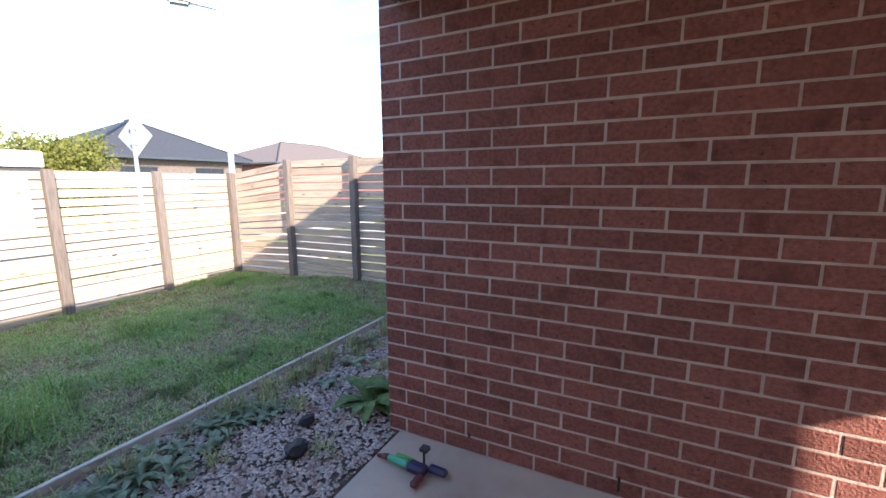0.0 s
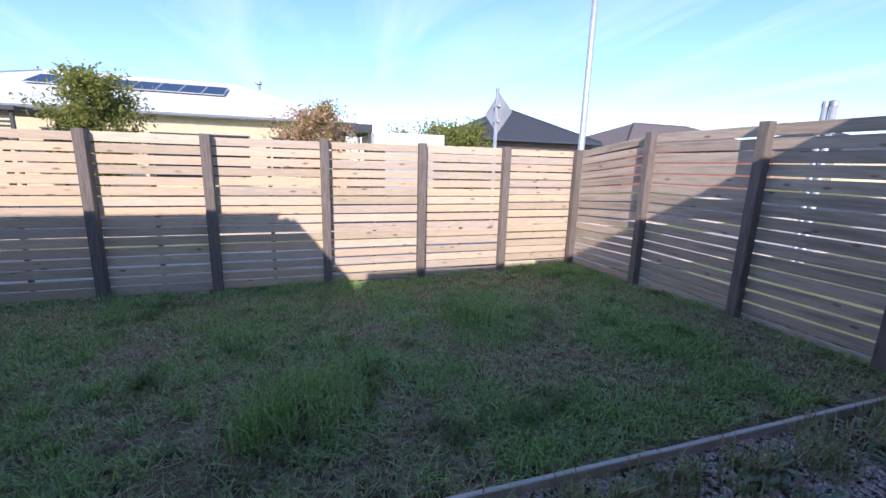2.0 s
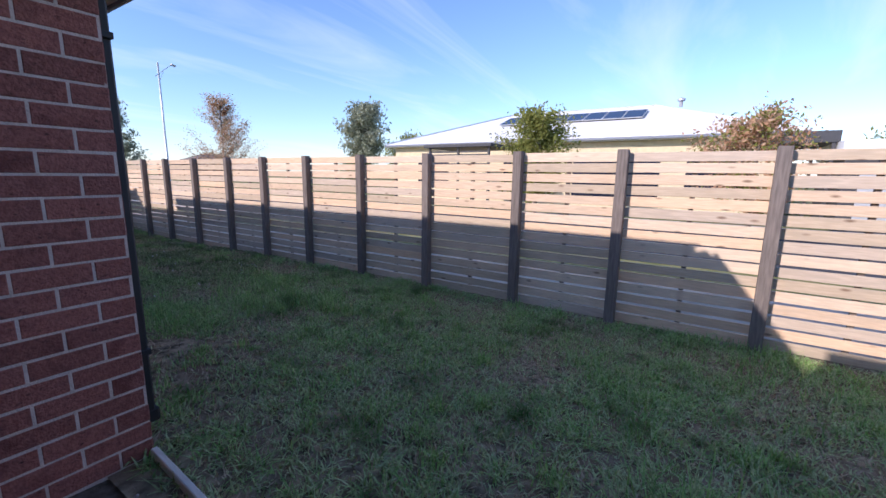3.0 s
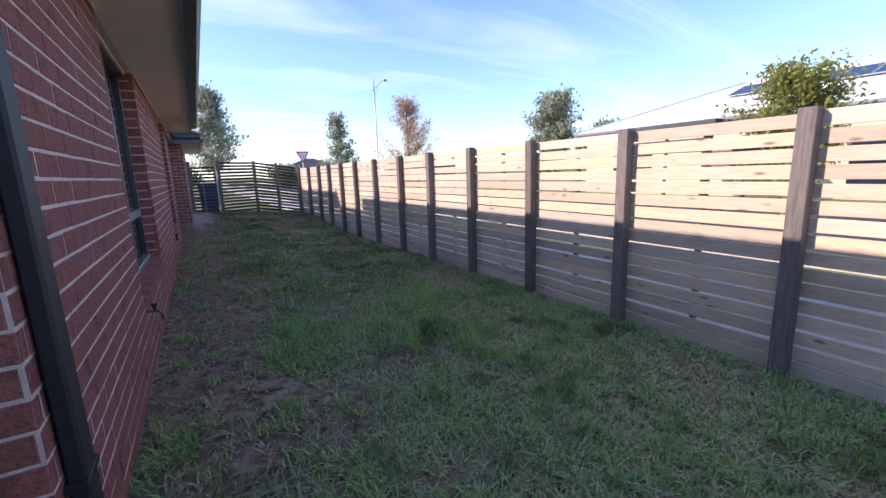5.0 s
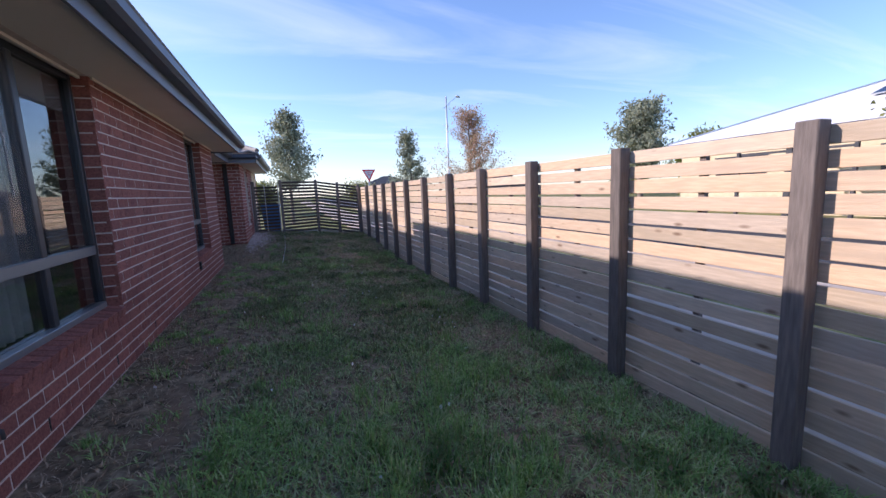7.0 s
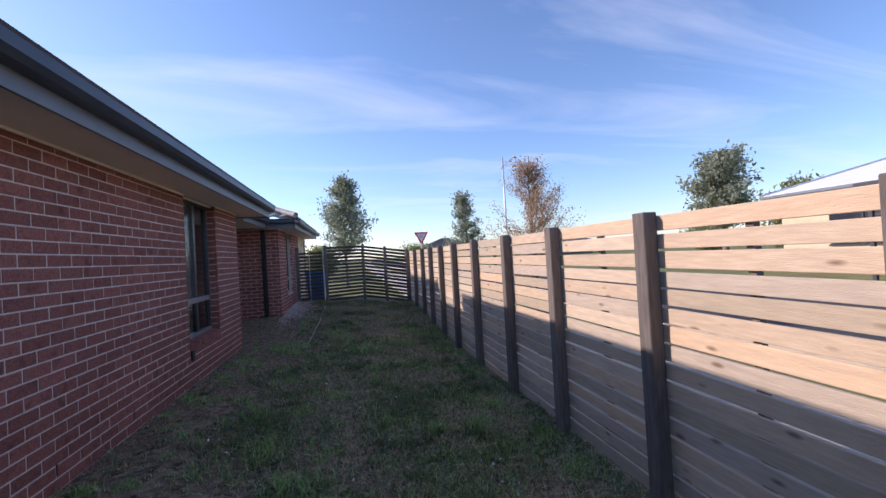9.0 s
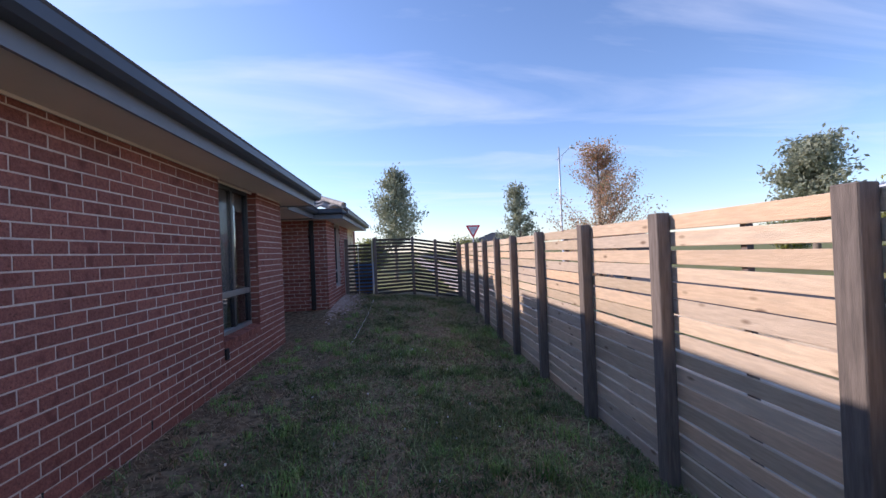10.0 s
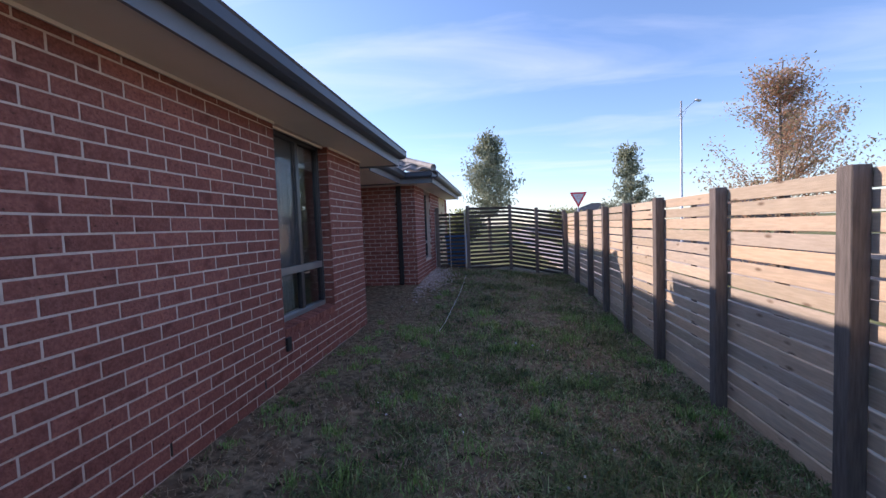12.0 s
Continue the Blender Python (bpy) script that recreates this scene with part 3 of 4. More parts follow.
trimob = boxes("trim_eaves", [(HX - 0.022, -8.19, SOF - 0.02, HX - 0.010, -5.26, SOF - 0.001), (HX - 0.022, -3.49, SOF - 0.02, HX - 0.010, -1.46, SOF - 0.001), (HX - 0.022, -10.43, SOF - 0.02, HX - 0.010, -9.34, SOF - 0.001),
                              (HX + 0.05, W1[0], SOF - 0.02, HX + 0.07, W1[1], SOF - 0.001), (HX + 0.05, W2[0], SOF - 0.02, HX + 0.07, W2[1], SOF - 0.001)], M_SOFFIT)
tagged(trimob, "pale timber bead under the eave lining", "trim", kind="structure")
B2F = 2.21
eave((B2X - EV, B2Y + EV), (B2X - EV, -18.6), B2F)
eave((8.0, B2Y + EV), (B2X - EV, B2Y + EV), B2F)
sof2 = boxes("ceiling_eaves_block", [(B2X - EV + 0.021, -18.59, 2.225, B2X - 0.002, B2Y + EV - 0.021, 2.245), (B2X - 0.002, B2Y + 0.002, 2.225, 7.99, B2Y + EV - 0.021, 2.245)], M_SOFFIT)
tagged(sof2, "beige eave lining of the further block", "soffit", kind="structure")
# eave and lining reach out over the recess, added to darken its walls
eave((-2.52, -10.93), (-2.52, -12.91), B2F + 0.01)
sof3 = boxes("ceiling_recess", [(-2.499, B2Y + EV + 0.003, 2.235, -1.46, -10.44 - EV - 0.003, 2.255)], M_SOFFIT)
tagged(sof3, "eave lining added over the recess to darken its walls", "soffit", kind="structure")
cream = boxes("wall_render", [(B2X - 0.004, -18.4, 0.0, B2X + 0.3, -17.0, 2.22)], M_CREAM, bevel=0.01)
tagged(cream, "cream rendered end pier of the house", "wall", kind="structure")


def tiled_roof(name, p0, p1, z, run, pitch, material, hip0=True, hip1=True, tile=0.30, gauge=0.33, per=5, label="grey concrete tiled roof slope"):
    """One slope of interlocking tiles: wavy along the eave, stepped up the slope; the house lies to the left of p0 -> p1."""
    a, b = Vector((*p0, 0)), Vector((*p1, 0))
    d = (b - a).normalized()
    inn = Vector((-d.y, d.x, 0))
    length, tp = (b - a).length, math.tan(radians(pitch))
    cols = max(2, int(length / tile * per))
    rows = max(1, int(run / gauge))
    verts, faces = [], []
    for r in range(rows):
        base = len(verts)
        for lift, s in ((0.030, r * gauge), (0.0, (r + 1) * gauge)):
            lo, hi = (s if hip0 else 0), length - (s if hip1 else 0)
            for c in range(cols + 1):
                u = min(max(length * c / cols, lo), max(lo, hi))
                wave = 0.022 * math.cos(2 * math.pi * u / tile)
                verts.append(a + d * u + inn * s + Vector((0, 0, z + s * tp + lift + wave)))
        w = cols + 1
        faces += [(base + c, base + c + 1, base + w + c + 1, base + w + c) for c in range(cols)]
        k = len(verts)
        for c in range(w):
            verts.append(verts[base + c] - Vector((0, 0, 0.032)))
        faces += [(k + c, k + c + 1, base + c + 1, base + c) for c in range(cols)]
    ob = mesh_ob(name, verts, faces, material)
    return tagged(ob, label, "roof", kind="structure")


tiled_roof("roof_west", (HX - EV - 0.04, -1.38 + EV), (HX - EV - 0.04, -10.44 - EV), 2.47, 4.0, 22, M_TILE, per=3)
tiled_roof("roof_south", (HX - EV, -10.44 - EV - 0.04), (8.0, -10.44 - EV - 0.04), 2.47, 4.0, 22, M_TILE, True, False, per=3)
tiled_roof("roof_north", (8.0, -1.38 + EV + 0.04), (HX - EV, -1.38 + EV + 0.04), 2.47, 4.0, 22, M_TILE, False, True, per=3)
tiled_roof("roof_block_west", (B2X - EV - 0.04, B2Y + EV), (B2X - EV - 0.04, -18.6), 2.47, 2.6, 22, M_TILE, True, True, per=6)
tiled_roof("roof_block_north", (6.0, B2Y + EV + 0.04), (B2X - EV, B2Y + EV + 0.04), 2.47, 2.6, 22, M_TILE, False, True, per=6)
# roof over the recess is assumed, extended to block sun on the yard
tiled_roof("roof_recess", (-2.56, -10.42), (-2.56, -13.45), 2.44, 5.2, 22, M_TILE, False, False, per=3)
_hip = tube("roof_ridge", [(B2X - EV - 0.04 + t, B2Y + EV + 0.04 - t, 2.50 + t * math.tan(radians(22))) for t in (0.0, 0.9, 1.8, 2.6)], [0.07] * 4, M_TILE)
tagged(_hip, "grey hip capping of the tiled roof", "roof", kind="structure")
# lining out of view, kept near white to bounce light onto the patio wall
alf = boxes("ceiling_patio", [(-1.04, -0.915, 2.27, 3.55, 1.796, 2.31)], M_LINING)
tagged(alf, "beige patio ceiling lining", "ceiling", kind="structure")
# beam top and east end are unseen, sized to shade lawn and shape the sun patch
alfb = boxes("beam_patio", [(-1.14, -0.79, 2.24, -1.04, 1.795, 2.78), (3.55, -0.79, 2.24, 3.65, 1.795, 2.52), (-1.04, -0.79, 2.42, 3.55, 1.795, 2.52)], M_DARKB)
tagged(alfb, "dark painted patio roof beam, built up out of view to block sun", "beam", kind="structure")
coping = boxes("trim_patio_wall", [(-1.27, 1.77, 2.72, 8.0, 2.07, 2.76), (-1.27, 2.07, 2.72, -0.97, 4.55, 2.76)], M_DARK)
tagged(coping, "charcoal metal capping on the patio wall", "trim", kind="structure")


def downpipe(x, y, z0, z1, rz):
    """A charcoal rectangular downpipe with two straps and a shoe."""
    d = empty("downpipe", x, y, z0, rz)
    boxes("pipe", [(-0.05, -0.052, 0.06, 0.05, -0.006, z1 - z0)], M_BLACK, d, 0.008)
    boxes("shoe", [(-0.048, -0.070, 0.0, 0.048, -0.008, 0.07)], M_BLACK, d, 0.01)
    for h in (0.35, (z1 - z0) * 0.8):
        boxes("strap", [(-0.07, -0.055, h, 0.07, -0.004, h + 0.025)], M_BLACK, d, 0.002)
    return tagged(d, "charcoal rectangular downpipe fixed to the brickwork", "downpipe")


downpipe(HX, -1.56, 0.10, 2.24, -90)
downpipe(-2.36, B2Y, 0.12, 2.24, 180)

# ---- timber fences ----
SLATS = 16


def slat_mesh(name, length, h, axis, m):
    bm = bmesh.new()
    if axis == "y":
        bm_box(bm, -0.011, 0.0, 0.0, 0.011, length, h)
    else:
        bm_box(bm, 0.0, -0.011, 0.0, length, 0.011, h)
    bmesh.ops.bevel(bm, geom=bm.edges[:], offset=0.003, segments=1, affect="EDGES")
    me = bpy.data.meshes.new(name)
    bm.to_mesh(me)
    bm.free()
    me.materials.append(m)
    return me


def post_mesh(name, h, w=0.10, d=0.092):
    bm = bmesh.new()
    bm_box(bm, -d / 2, -w / 2, -0.1, d / 2, w / 2, h)
    bmesh.ops.bevel(bm, geom=bm.edges[:], offset=0.005, segments=1, affect="EDGES")
    me = bpy.data.meshes.new(name)
    bm.to_mesh(me)
    bm.free()
    me.materials.append(M_POST)
    return me


rngf = random.Random(5)
POSTS_W = [4.58, 3.43, 2.25, 1.06, -0.16, -1.25, -2.51, -3.70, -4.89, -6.06, -7.19, -8.46, -9.70, -10.82, -11.96, -13.08, -14.4, -15.9]
fence_w = empty("fence_west", FX, 0, 0)
tagged(fence_w, "horizontal pine slat boundary fence with grey posts", "fence", kind="structure")
ME_SLAT = slat_mesh("slat", 1.0, 0.100, "y", M_WOOD)
ME_POST = post_mesh("fence_post", 1.79)
F_TOP = 1.545
for i, y in enumerate(POSTS_W):
    zb = float(ground_z(-6.2, y))
    p = new("fence_post", ME_POST)
    p.parent = fence_w
    p.matrix_world = pose(FX + 0.055, y, zb, 0, 0, rngf.uniform(-2, 2)) @ Matrix.Diagonal((1, 1, (F_TOP + 0.012 - zb) / 1.79, 1))
    if i == len(POSTS_W) - 1:
        break
    y2 = POSTS_W[i + 1]
    zb2 = float(ground_z(-6.2, y2))
    pitch = (F_TOP - min(zb, zb2) - 0.015) / SLATS
    for k in range(SLATS):
        s = new("slat", ME_SLAT)
        s.parent = fence_w
        zz = F_TOP - pitch * (k + 1) + 0.008 + rngf.uniform(-0.0035, 0.0035)
        s.matrix_world = pose(FX - 0.004 + rngf.uniform(-0.002, 0.002), y2, zz, rngf.uniform(-0.14, 0.14), 0, 0) @ Matrix.Diagonal((1, y - y2, (pitch - rngf.choice((0.011, 0.014, 0.017, 0.020, 0.023))) / 0.100, 1))
    b = boxes("batten", [(FX - 0.055, (y + y2) / 2 - 0.02, min(zb, zb2) + 0.03, FX - 0.018, (y + y2) / 2 + 0.02, F_TOP - 0.06)], M_POST)
    b.parent = fence_w
    b.matrix_world = Matrix.Identity(4)

fence_n = empty("fence_north", 0, BY, 0)
tagged(fence_n, "horizontal pine slat back fence with grey posts", "fence", kind="structure")
ME_SLATX = slat_mesh("slat_cross", 1.0, 0.100, "x", M_WOODX)
NP = [(-6.17, 1.545, -0.11), (-4.88, 1.72, -0.08), (-3.64, 1.735, -0.08), (-2.58, 1.735, -0.07), (-1.30, 1.735, -0.06)]


def slat_run(parent, pts, n, mesh, side, gap=(0.012, 0.022)):
    """Posts and sloping slats along points (x, y, top, bottom)."""
    for i, (x, y, t, b) in enumerate(pts):
        p = new("fence_post", ME_POST)
        p.parent = parent
        p.matrix_world = pose(x, y + 0.055 * side, b, 0, 0, 90 + rngf.uniform(-2, 2)) @ Matrix.Diagonal((1, 0.9, (t + 0.012 - b) / 1.79, 1))
        if i + 1 < len(pts):
            x2, y2, t2, b2 = pts[i + 1]
            ln = math.hypot(x2 - x, y2 - y)
            yaw = math.degrees(math.atan2(y2 - y, x2 - x))
            for k in range(n):
                z1 = t + (b + 0.02 - t) * (k + 1) / n + 0.007 + rngf.uniform(-0.003, 0.003)
                z2 = t2 + (b2 + 0.02 - t2) * (k + 1) / n + 0.007 + rngf.uniform(-0.003, 0.003)
                h = (t - b - 0.02) / n - rngf.uniform(*gap)
                s = new("slat", mesh)
                s.parent = parent
                s.matrix_world = pose(x, y, z1, 0, -math.degrees(math.atan2(z2 - z1, ln)), yaw) @ Matrix.Diagonal((ln, 1, h / 0.1, 1))


slat_run(fence_n, [(x, BY, t, b) for x, t, b in NP], SLATS, ME_SLATX, -1)
# south fence and gate slats carry their shade in the dark colour
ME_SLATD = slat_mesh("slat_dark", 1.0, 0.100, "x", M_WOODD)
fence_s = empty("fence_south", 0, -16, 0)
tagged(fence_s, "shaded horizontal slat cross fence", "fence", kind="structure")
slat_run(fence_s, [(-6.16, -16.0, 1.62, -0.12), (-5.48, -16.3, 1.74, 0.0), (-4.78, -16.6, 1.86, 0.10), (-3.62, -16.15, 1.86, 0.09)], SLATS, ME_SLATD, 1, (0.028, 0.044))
gate = empty("side_gate", -3.55, -16.12, 0.06)
tagged(gate, "timber slat side gate in a thin steel frame", "gate")
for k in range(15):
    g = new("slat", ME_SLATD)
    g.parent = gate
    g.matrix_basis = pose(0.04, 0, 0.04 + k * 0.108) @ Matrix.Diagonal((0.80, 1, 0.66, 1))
boxes("gate_frame", [(0, -0.03, 0.0, 0.03, 0.012, 1.68), (0.83, -0.03, 0, 0.86, 0.012, 1.68), (0.03, -0.03, 0, 0.83, 0.012, 0.03), (0.42, 0.013, 0.0, 0.44, 0.03, 1.66)], M_GALV, gate, 0.003)
gp = boxes("gate_post", [(B2X - 0.12, -16.2, -0.1, B2X - 0.02, -16.1, 1.85)], M_POST, None, 0.005)
tagged(gp, "grey timber gate post beside the brick wall", "post")


def wheelie_bin(x, y, z):
    b = empty("wheelie_bin", x, y, z)
    v = [(-0.24, -0.25, 0.05), (0.24, -0.25, 0.05), (0.24, 0.25, 0.05), (-0.24, 0.25, 0.05), (-0.29, -0.33, 0.95), (0.29, -0.33, 0.95), (0.29, 0.33, 0.95), (-0.29, 0.33, 0.95)]
    mesh_ob("body", v, [(3, 2, 1, 0), (0, 1, 5, 4), (1, 2, 6, 5), (2, 3, 7, 6), (3, 0, 4, 7), (4, 5, 6, 7)], M_BLUE, b)
    boxes("lid", [(-0.31, -0.36, 0.95, 0.31, 0.35, 1.02)], M_BLUE, b, 0.02)
    for sx in (-0.24, 0.24):
        tube("wheel", [(sx - 0.02, 0.27, 0.1), (sx + 0.02, 0.27, 0.1)], [0.1, 0.1], M_BLACK, b, 12)
    return tagged(b, "blue plastic wheelie bin behind the gate", "bin")


wheelie_bin(-3.25, -16.65, 0.06)
tap = empty("garden_tap", HX, -3.51, 0.36)
tube("spout", [(0, 0, 0.02), (-0.06, 0, 0.02), (-0.085, 0, -0.01), (-0.088, 0, -0.05)], [0.010, 0.010, 0.009, 0.008], M_DARKB, tap)
tube("handle", [(-0.05, 0, 0.03), (-0.05, 0, 0.07)], [0.01, 0.022], M_BLACK, tap)
tagged(tap, "small outdoor tap on the brick wall", "tap")
vent = boxes("weep_vent", [(HX - 0.03, -8.26, 0.28, HX - 0.004, -8.19, 0.40)], M_BLACK, None, 0.004)
tagged(vent, "small dark box vent on the brick wall", "vent")
for wx in (-0.745, -0.025, 0.695):
    w = boxes("weep_hole", [(wx - 0.006, 1.797, 0.022, wx + 0.006, 1.804, 0.098)], M_BLACK)
    tagged(w, "dark weep hole in the brick joint", "weep hole", "weep holes")

for wy, wz in [(-2.10 - 0.96 * i, 0.12) for i in range(9)]:
    w = boxes("weep_hole", [(HX - 0.004, wy - 0.006, wz - 0.038, HX + 0.002, wy + 0.006, wz + 0.038)], M_BLACK)
    tagged(w, "dark weep hole in the brick joint", "weep hole", "weep holes")

# ---- plants ----
def leaves_object(name, centers, size, mats, seed, droop=0.0, parent=None, slim=0.45):
    """Many single leaves: two-triangle blades with random turns."""
    r = np.random.RandomState(seed)
    c = np.asarray(centers, float)
    n = len(c)
    d = r.normal(size=(n, 3))
    d[:, 2] -= droop
    d /= np.linalg.norm(d, axis=1, keepdims=True)
    e = np.cross(d, r.normal(size=(n, 3)))
    e /= np.linalg.norm(e, axis=1, keepdims=True) + 1e-9
    ln = size * r.uniform(0.6, 1.4, (n, 1))
    wd = ln * slim
    v = np.stack([c - d * ln * 0.5, c + e * wd * 0.5, c + d * ln * 0.5, c - e * wd * 0.5], 1).reshape(-1, 3)
    me = bpy.data.meshes.new(name)
    me.vertices.add(4 * n)
    me.vertices.foreach_set("co", v.ravel())
    me.loops.add(4 * n)
    me.loops.foreach_set("vertex_index", np.arange(4 * n))
    me.polygons.add(n)
    me.polygons.foreach_set("loop_start", np.arange(0, 4 * n, 4))
    for m in mats:
        me.materials.append(m)
    me.polygons.foreach_set("material_index", r.randint(0, len(mats), n))
    me.update()
    ob = new(name, me)
    if parent:
        ob.parent = parent
    return ob


def tree(name, x, y, z, h, w, mats, leaves, size, label, seed, low=0.25, trunk=0.08, droop=0.3, limbs=22, clump=0.16, up=0.6, category="tree", cone=False):
    """A tapered leaning trunk, limbs and a crown of leaf clumps with gaps."""
    r = random.Random(seed)
    root = empty(name, x, y, z)
    top = [(0, 0, -0.05)]
    for i in range(1, 7):
        top.append((r.uniform(-0.02, 0.02) * h * i / 6, r.uniform(-0.02, 0.02) * h * i / 6, h * 0.95 * i / 6))
    tube("trunk", top, [trunk * (1 - 0.14 * i) for i in range(7)], M_BARK, root, 7)
    cen = []
    verts, faces = [], []
    for i in range(limbs):
        f = low + (0.93 - low) * (i + r.random()) / limbs
        prof = math.sin(math.pi * min(1, max(0.12, (f - low + 0.10) / (1.06 - low)))) ** 0.7
        if cone:
            prof = max(0.14, (1.0 - f) / (1.0 - low)) ** 0.75 * min(1.0, 0.6 + 3.0 * (f - low))
        a = r.uniform(0, 2 * math.pi)
        reach = w * 0.5 * prof * r.uniform(0.55, 1.05)
        k = f * 6
        j = min(5, int(k))
        p0 = Vector(top[j]).lerp(Vector(top[j + 1]), k - j)
        p1 = p0 + Vector((math.cos(a) * reach, math.sin(a) * reach, reach * up * r.uniform(0.5, 1.3)))
        mid = p0.lerp(p1, 0.5) + Vector((0, 0, -0.05 * reach))
        b = len(verts)
        rad = trunk * 0.28 * (1 - f * 0.6)
        for p, q in ((p0, rad), (mid, rad * 0.7), (p1, rad * 0.25)):
            for t in range(4):
                verts.append(p + Vector((math.cos(t * 1.5708) * q, math.sin(t * 1.5708) * q, 0)))
        for s in range(2):
            for t in range(4):
                faces.append((b + s * 4 + t, b + s * 4 + (t + 1) % 4, b + s * 4 + 4 + (t + 1) % 4, b + s * 4 + 4 + t))
        for q in range(max(1, leaves // limbs)):
            t = r.uniform(0.25, 1.12)
            c = p0.lerp(p1, t)
            g = clump * w * (0.4 + 0.6 * t)
            cen.append((c.x + r.gauss(0, g), c.y + r.gauss(0, g), c.z + r.gauss(0, g * 0.8) - droop * 0.1))
    mesh_ob("branches", verts, faces, M_BARK, root)
    leaves_object("leaves", cen, size, mats, seed, droop, root)
    return tagged(root, label, category)


tree("street_tree", -8.4, -11.3, -0.36, 4.05, 2.3, [M_AUT, M_AUT, M_AUTG], 17000, 0.042, "young street tree with sparse orange autumn leaves", 11, low=0.20, trunk=0.05, limbs=90, clump=0.034, up=1.05, cone=True)
tree("gum_tree", -4.0, -29.2, -0.36, 7.6, 3.9, [M_GUM], 9000, 0.19, "slender eucalyptus with drooping grey-green leaves", 21, low=0.3, trunk=0.12, droop=1.0, limbs=70, clump=0.06, cone=True)
tree("gum_tree", -11.7, -28.3, -0.36, 6.3, 3.2, [M_GUM], 5500, 0.17, "slender eucalyptus with thin grey-green crown", 22, low=0.1, trunk=0.10, droop=1.0, limbs=55, clump=0.055, cone=True)
tree("gum_tree", -31.6, -28.0, -0.36, 8.8, 4.6, [M_GUM], 12000, 0.30, "large round-headed eucalyptus across the street", 23, low=0.3, trunk=0.25, limbs=110, clump=0.06)
tree("bush", -33.0, -23.5, -0.36, 5.4, 5.0, [M_BUSH, M_GUM], 5000, 0.30, "broad green garden shrub", 24, low=0.1, trunk=0.15, limbs=44, clump=0.07, category="shrub")
tree("bush", -17.5, -5.3, -0.36, 4.35, 3.2, [M_BUSH], 13000, 0.13, "dense yellow-green street shrub", 25, low=0.15, trunk=0.08, limbs=60, clump=0.06, category="shrub")
tree("bush", -14.0, 1.4, -0.36, 3.5, 2.4, [M_AUT, M_AUT, M_BUSH], 8000, 0.10, "small garden tree with orange and green leaves", 26, low=0.2, trunk=0.06, limbs=50, clump=0.065, category="shrub")
for i, (hx, hy, hh) in enumerate(((-26, 6.4, 3.6), (-24.5, 8.2, 4.1), (-23.0, 8.8, 3.9), (-22.4, 9.8, 4.0))):
    tree("bush", hx, hy, -0.36, hh, 2.7, [M_BUSH], 3200, 0.18, "green hedge tree beside the neighbouring house", 30 + i, low=0.1, trunk=0.08, limbs=24, clump=0.13, category="shrub")
for i, (hx, hy, hh, ww) in enumerate(((-1.5, -42, 3.0, 3.5), (-13.5, -60, 3.0, 5), (-42, -40, 3.0, 4.5), (-47, -44, 3.3, 5))):
    tree("bush", hx, hy, -0.36, hh, ww, [M_GUM, M_BUSH], 4000, 0.3, "distant low green trees", 50 + i, low=0.1, trunk=0.1, limbs=50, clump=0.08, category="tree")


# ---- street furniture ----
def street_lamp(x, y, h, reach, rz, label, r=0.065, rise=0.15, head=0.5):
    s = empty("street_lamp", x, y, -0.36, rz)
    tube("pole", [(0, 0, 0), (0, 0, h * 0.5), (0, 0, h)], [r, r * 0.85, r * 0.65], M_GALV, s, 12)
    tube("arm", [(-0.22 * reach, 0, h - 0.62 * reach), (0, 0, h - 0.48 * reach), (reach, 0, h + rise * reach)], [0.03, 0.03, 0.025], M_GALV, s, 8)
    tube("brace", [(0, 0, h - 0.8 * reach), (reach * 0.35, 0, h - 0.3 * reach)], [0.015, 0.015], M_GALV, s, 6)
    bm = bmesh.new()
    bm_box(bm, reach - 0.05, -0.11, h + (rise - 0.01) * reach - 0.05, reach + head, 0.11, h + (rise - 0.01) * reach + 0.09)
    bmesh.ops.bevel(bm, geom=bm.edges[:], offset=0.04, segments=2, affect="EDGES")
    me = bpy.data.meshes.new("lamp_head")
    bm.to_mesh(me)
    bm.free()
    me.materials.append(M_SIGNB)
    hd = new("lamp_head", me)
    hd.parent = s
    hd.matrix_basis = pose(0, 0, 0, 0, 0, 0)
    return tagged(s, label, "street lamp")


street_lamp(-6.89, 5.14, 4.95, 0.45, 234, "galvanised street lamp pole behind the fence corner", 0.06, -0.42, 0.3)
street_lamp(-17.1, -35.0, 9.6, 1.7, 215, "tall galvanised street lamp with angled arm", 0.09)


flue = empty("twin_flue", -5.60, 8.79, -0.36)
for fx in (-0.058, 0.058):
    tube("pipe", [(fx, 0, 0), (fx, 0, 1.4), (fx, 0, 2.72)], [0.048] * 3, M_SIGNB, flue, 12)
    tube("cowl", [(fx, 0, 2.72), (fx, 0, 2.75), (fx, 0, 2.82)], [0.05, 0.056, 0.05], M_SIGNB, flue, 12)
boxes("clamp", [(-0.115, -0.055, 2.3, 0.115, 0.055, 2.33)], M_SIGNB, flue, 0.004)
tagged(flue, "pair of galvanised steel flue pipes behind the back fence", "flue")


def plate(name, pts, th, material, parent):
    """A flat sign plate in the local xz plane."""
    n = len(pts)
    v = [(x, 0, z) for x, z in pts] + [(x, th, z) for x, z in pts]
    f = [tuple(range(n)), tuple(range(n, 2 * n))[::-1]] + [(i, n + i, n + (i + 1) % n, (i + 1) % n) for i in range(n)]
    return mesh_ob(name, v, f, material, parent)


dsign = empty("road_sign", -7.6, 3.9, -0.36, 17)
tube("pole", [(0, 0.03, 0), (0, 0.03, 2.92)], [0.03, 0.03], M_GALV, dsign, 10)
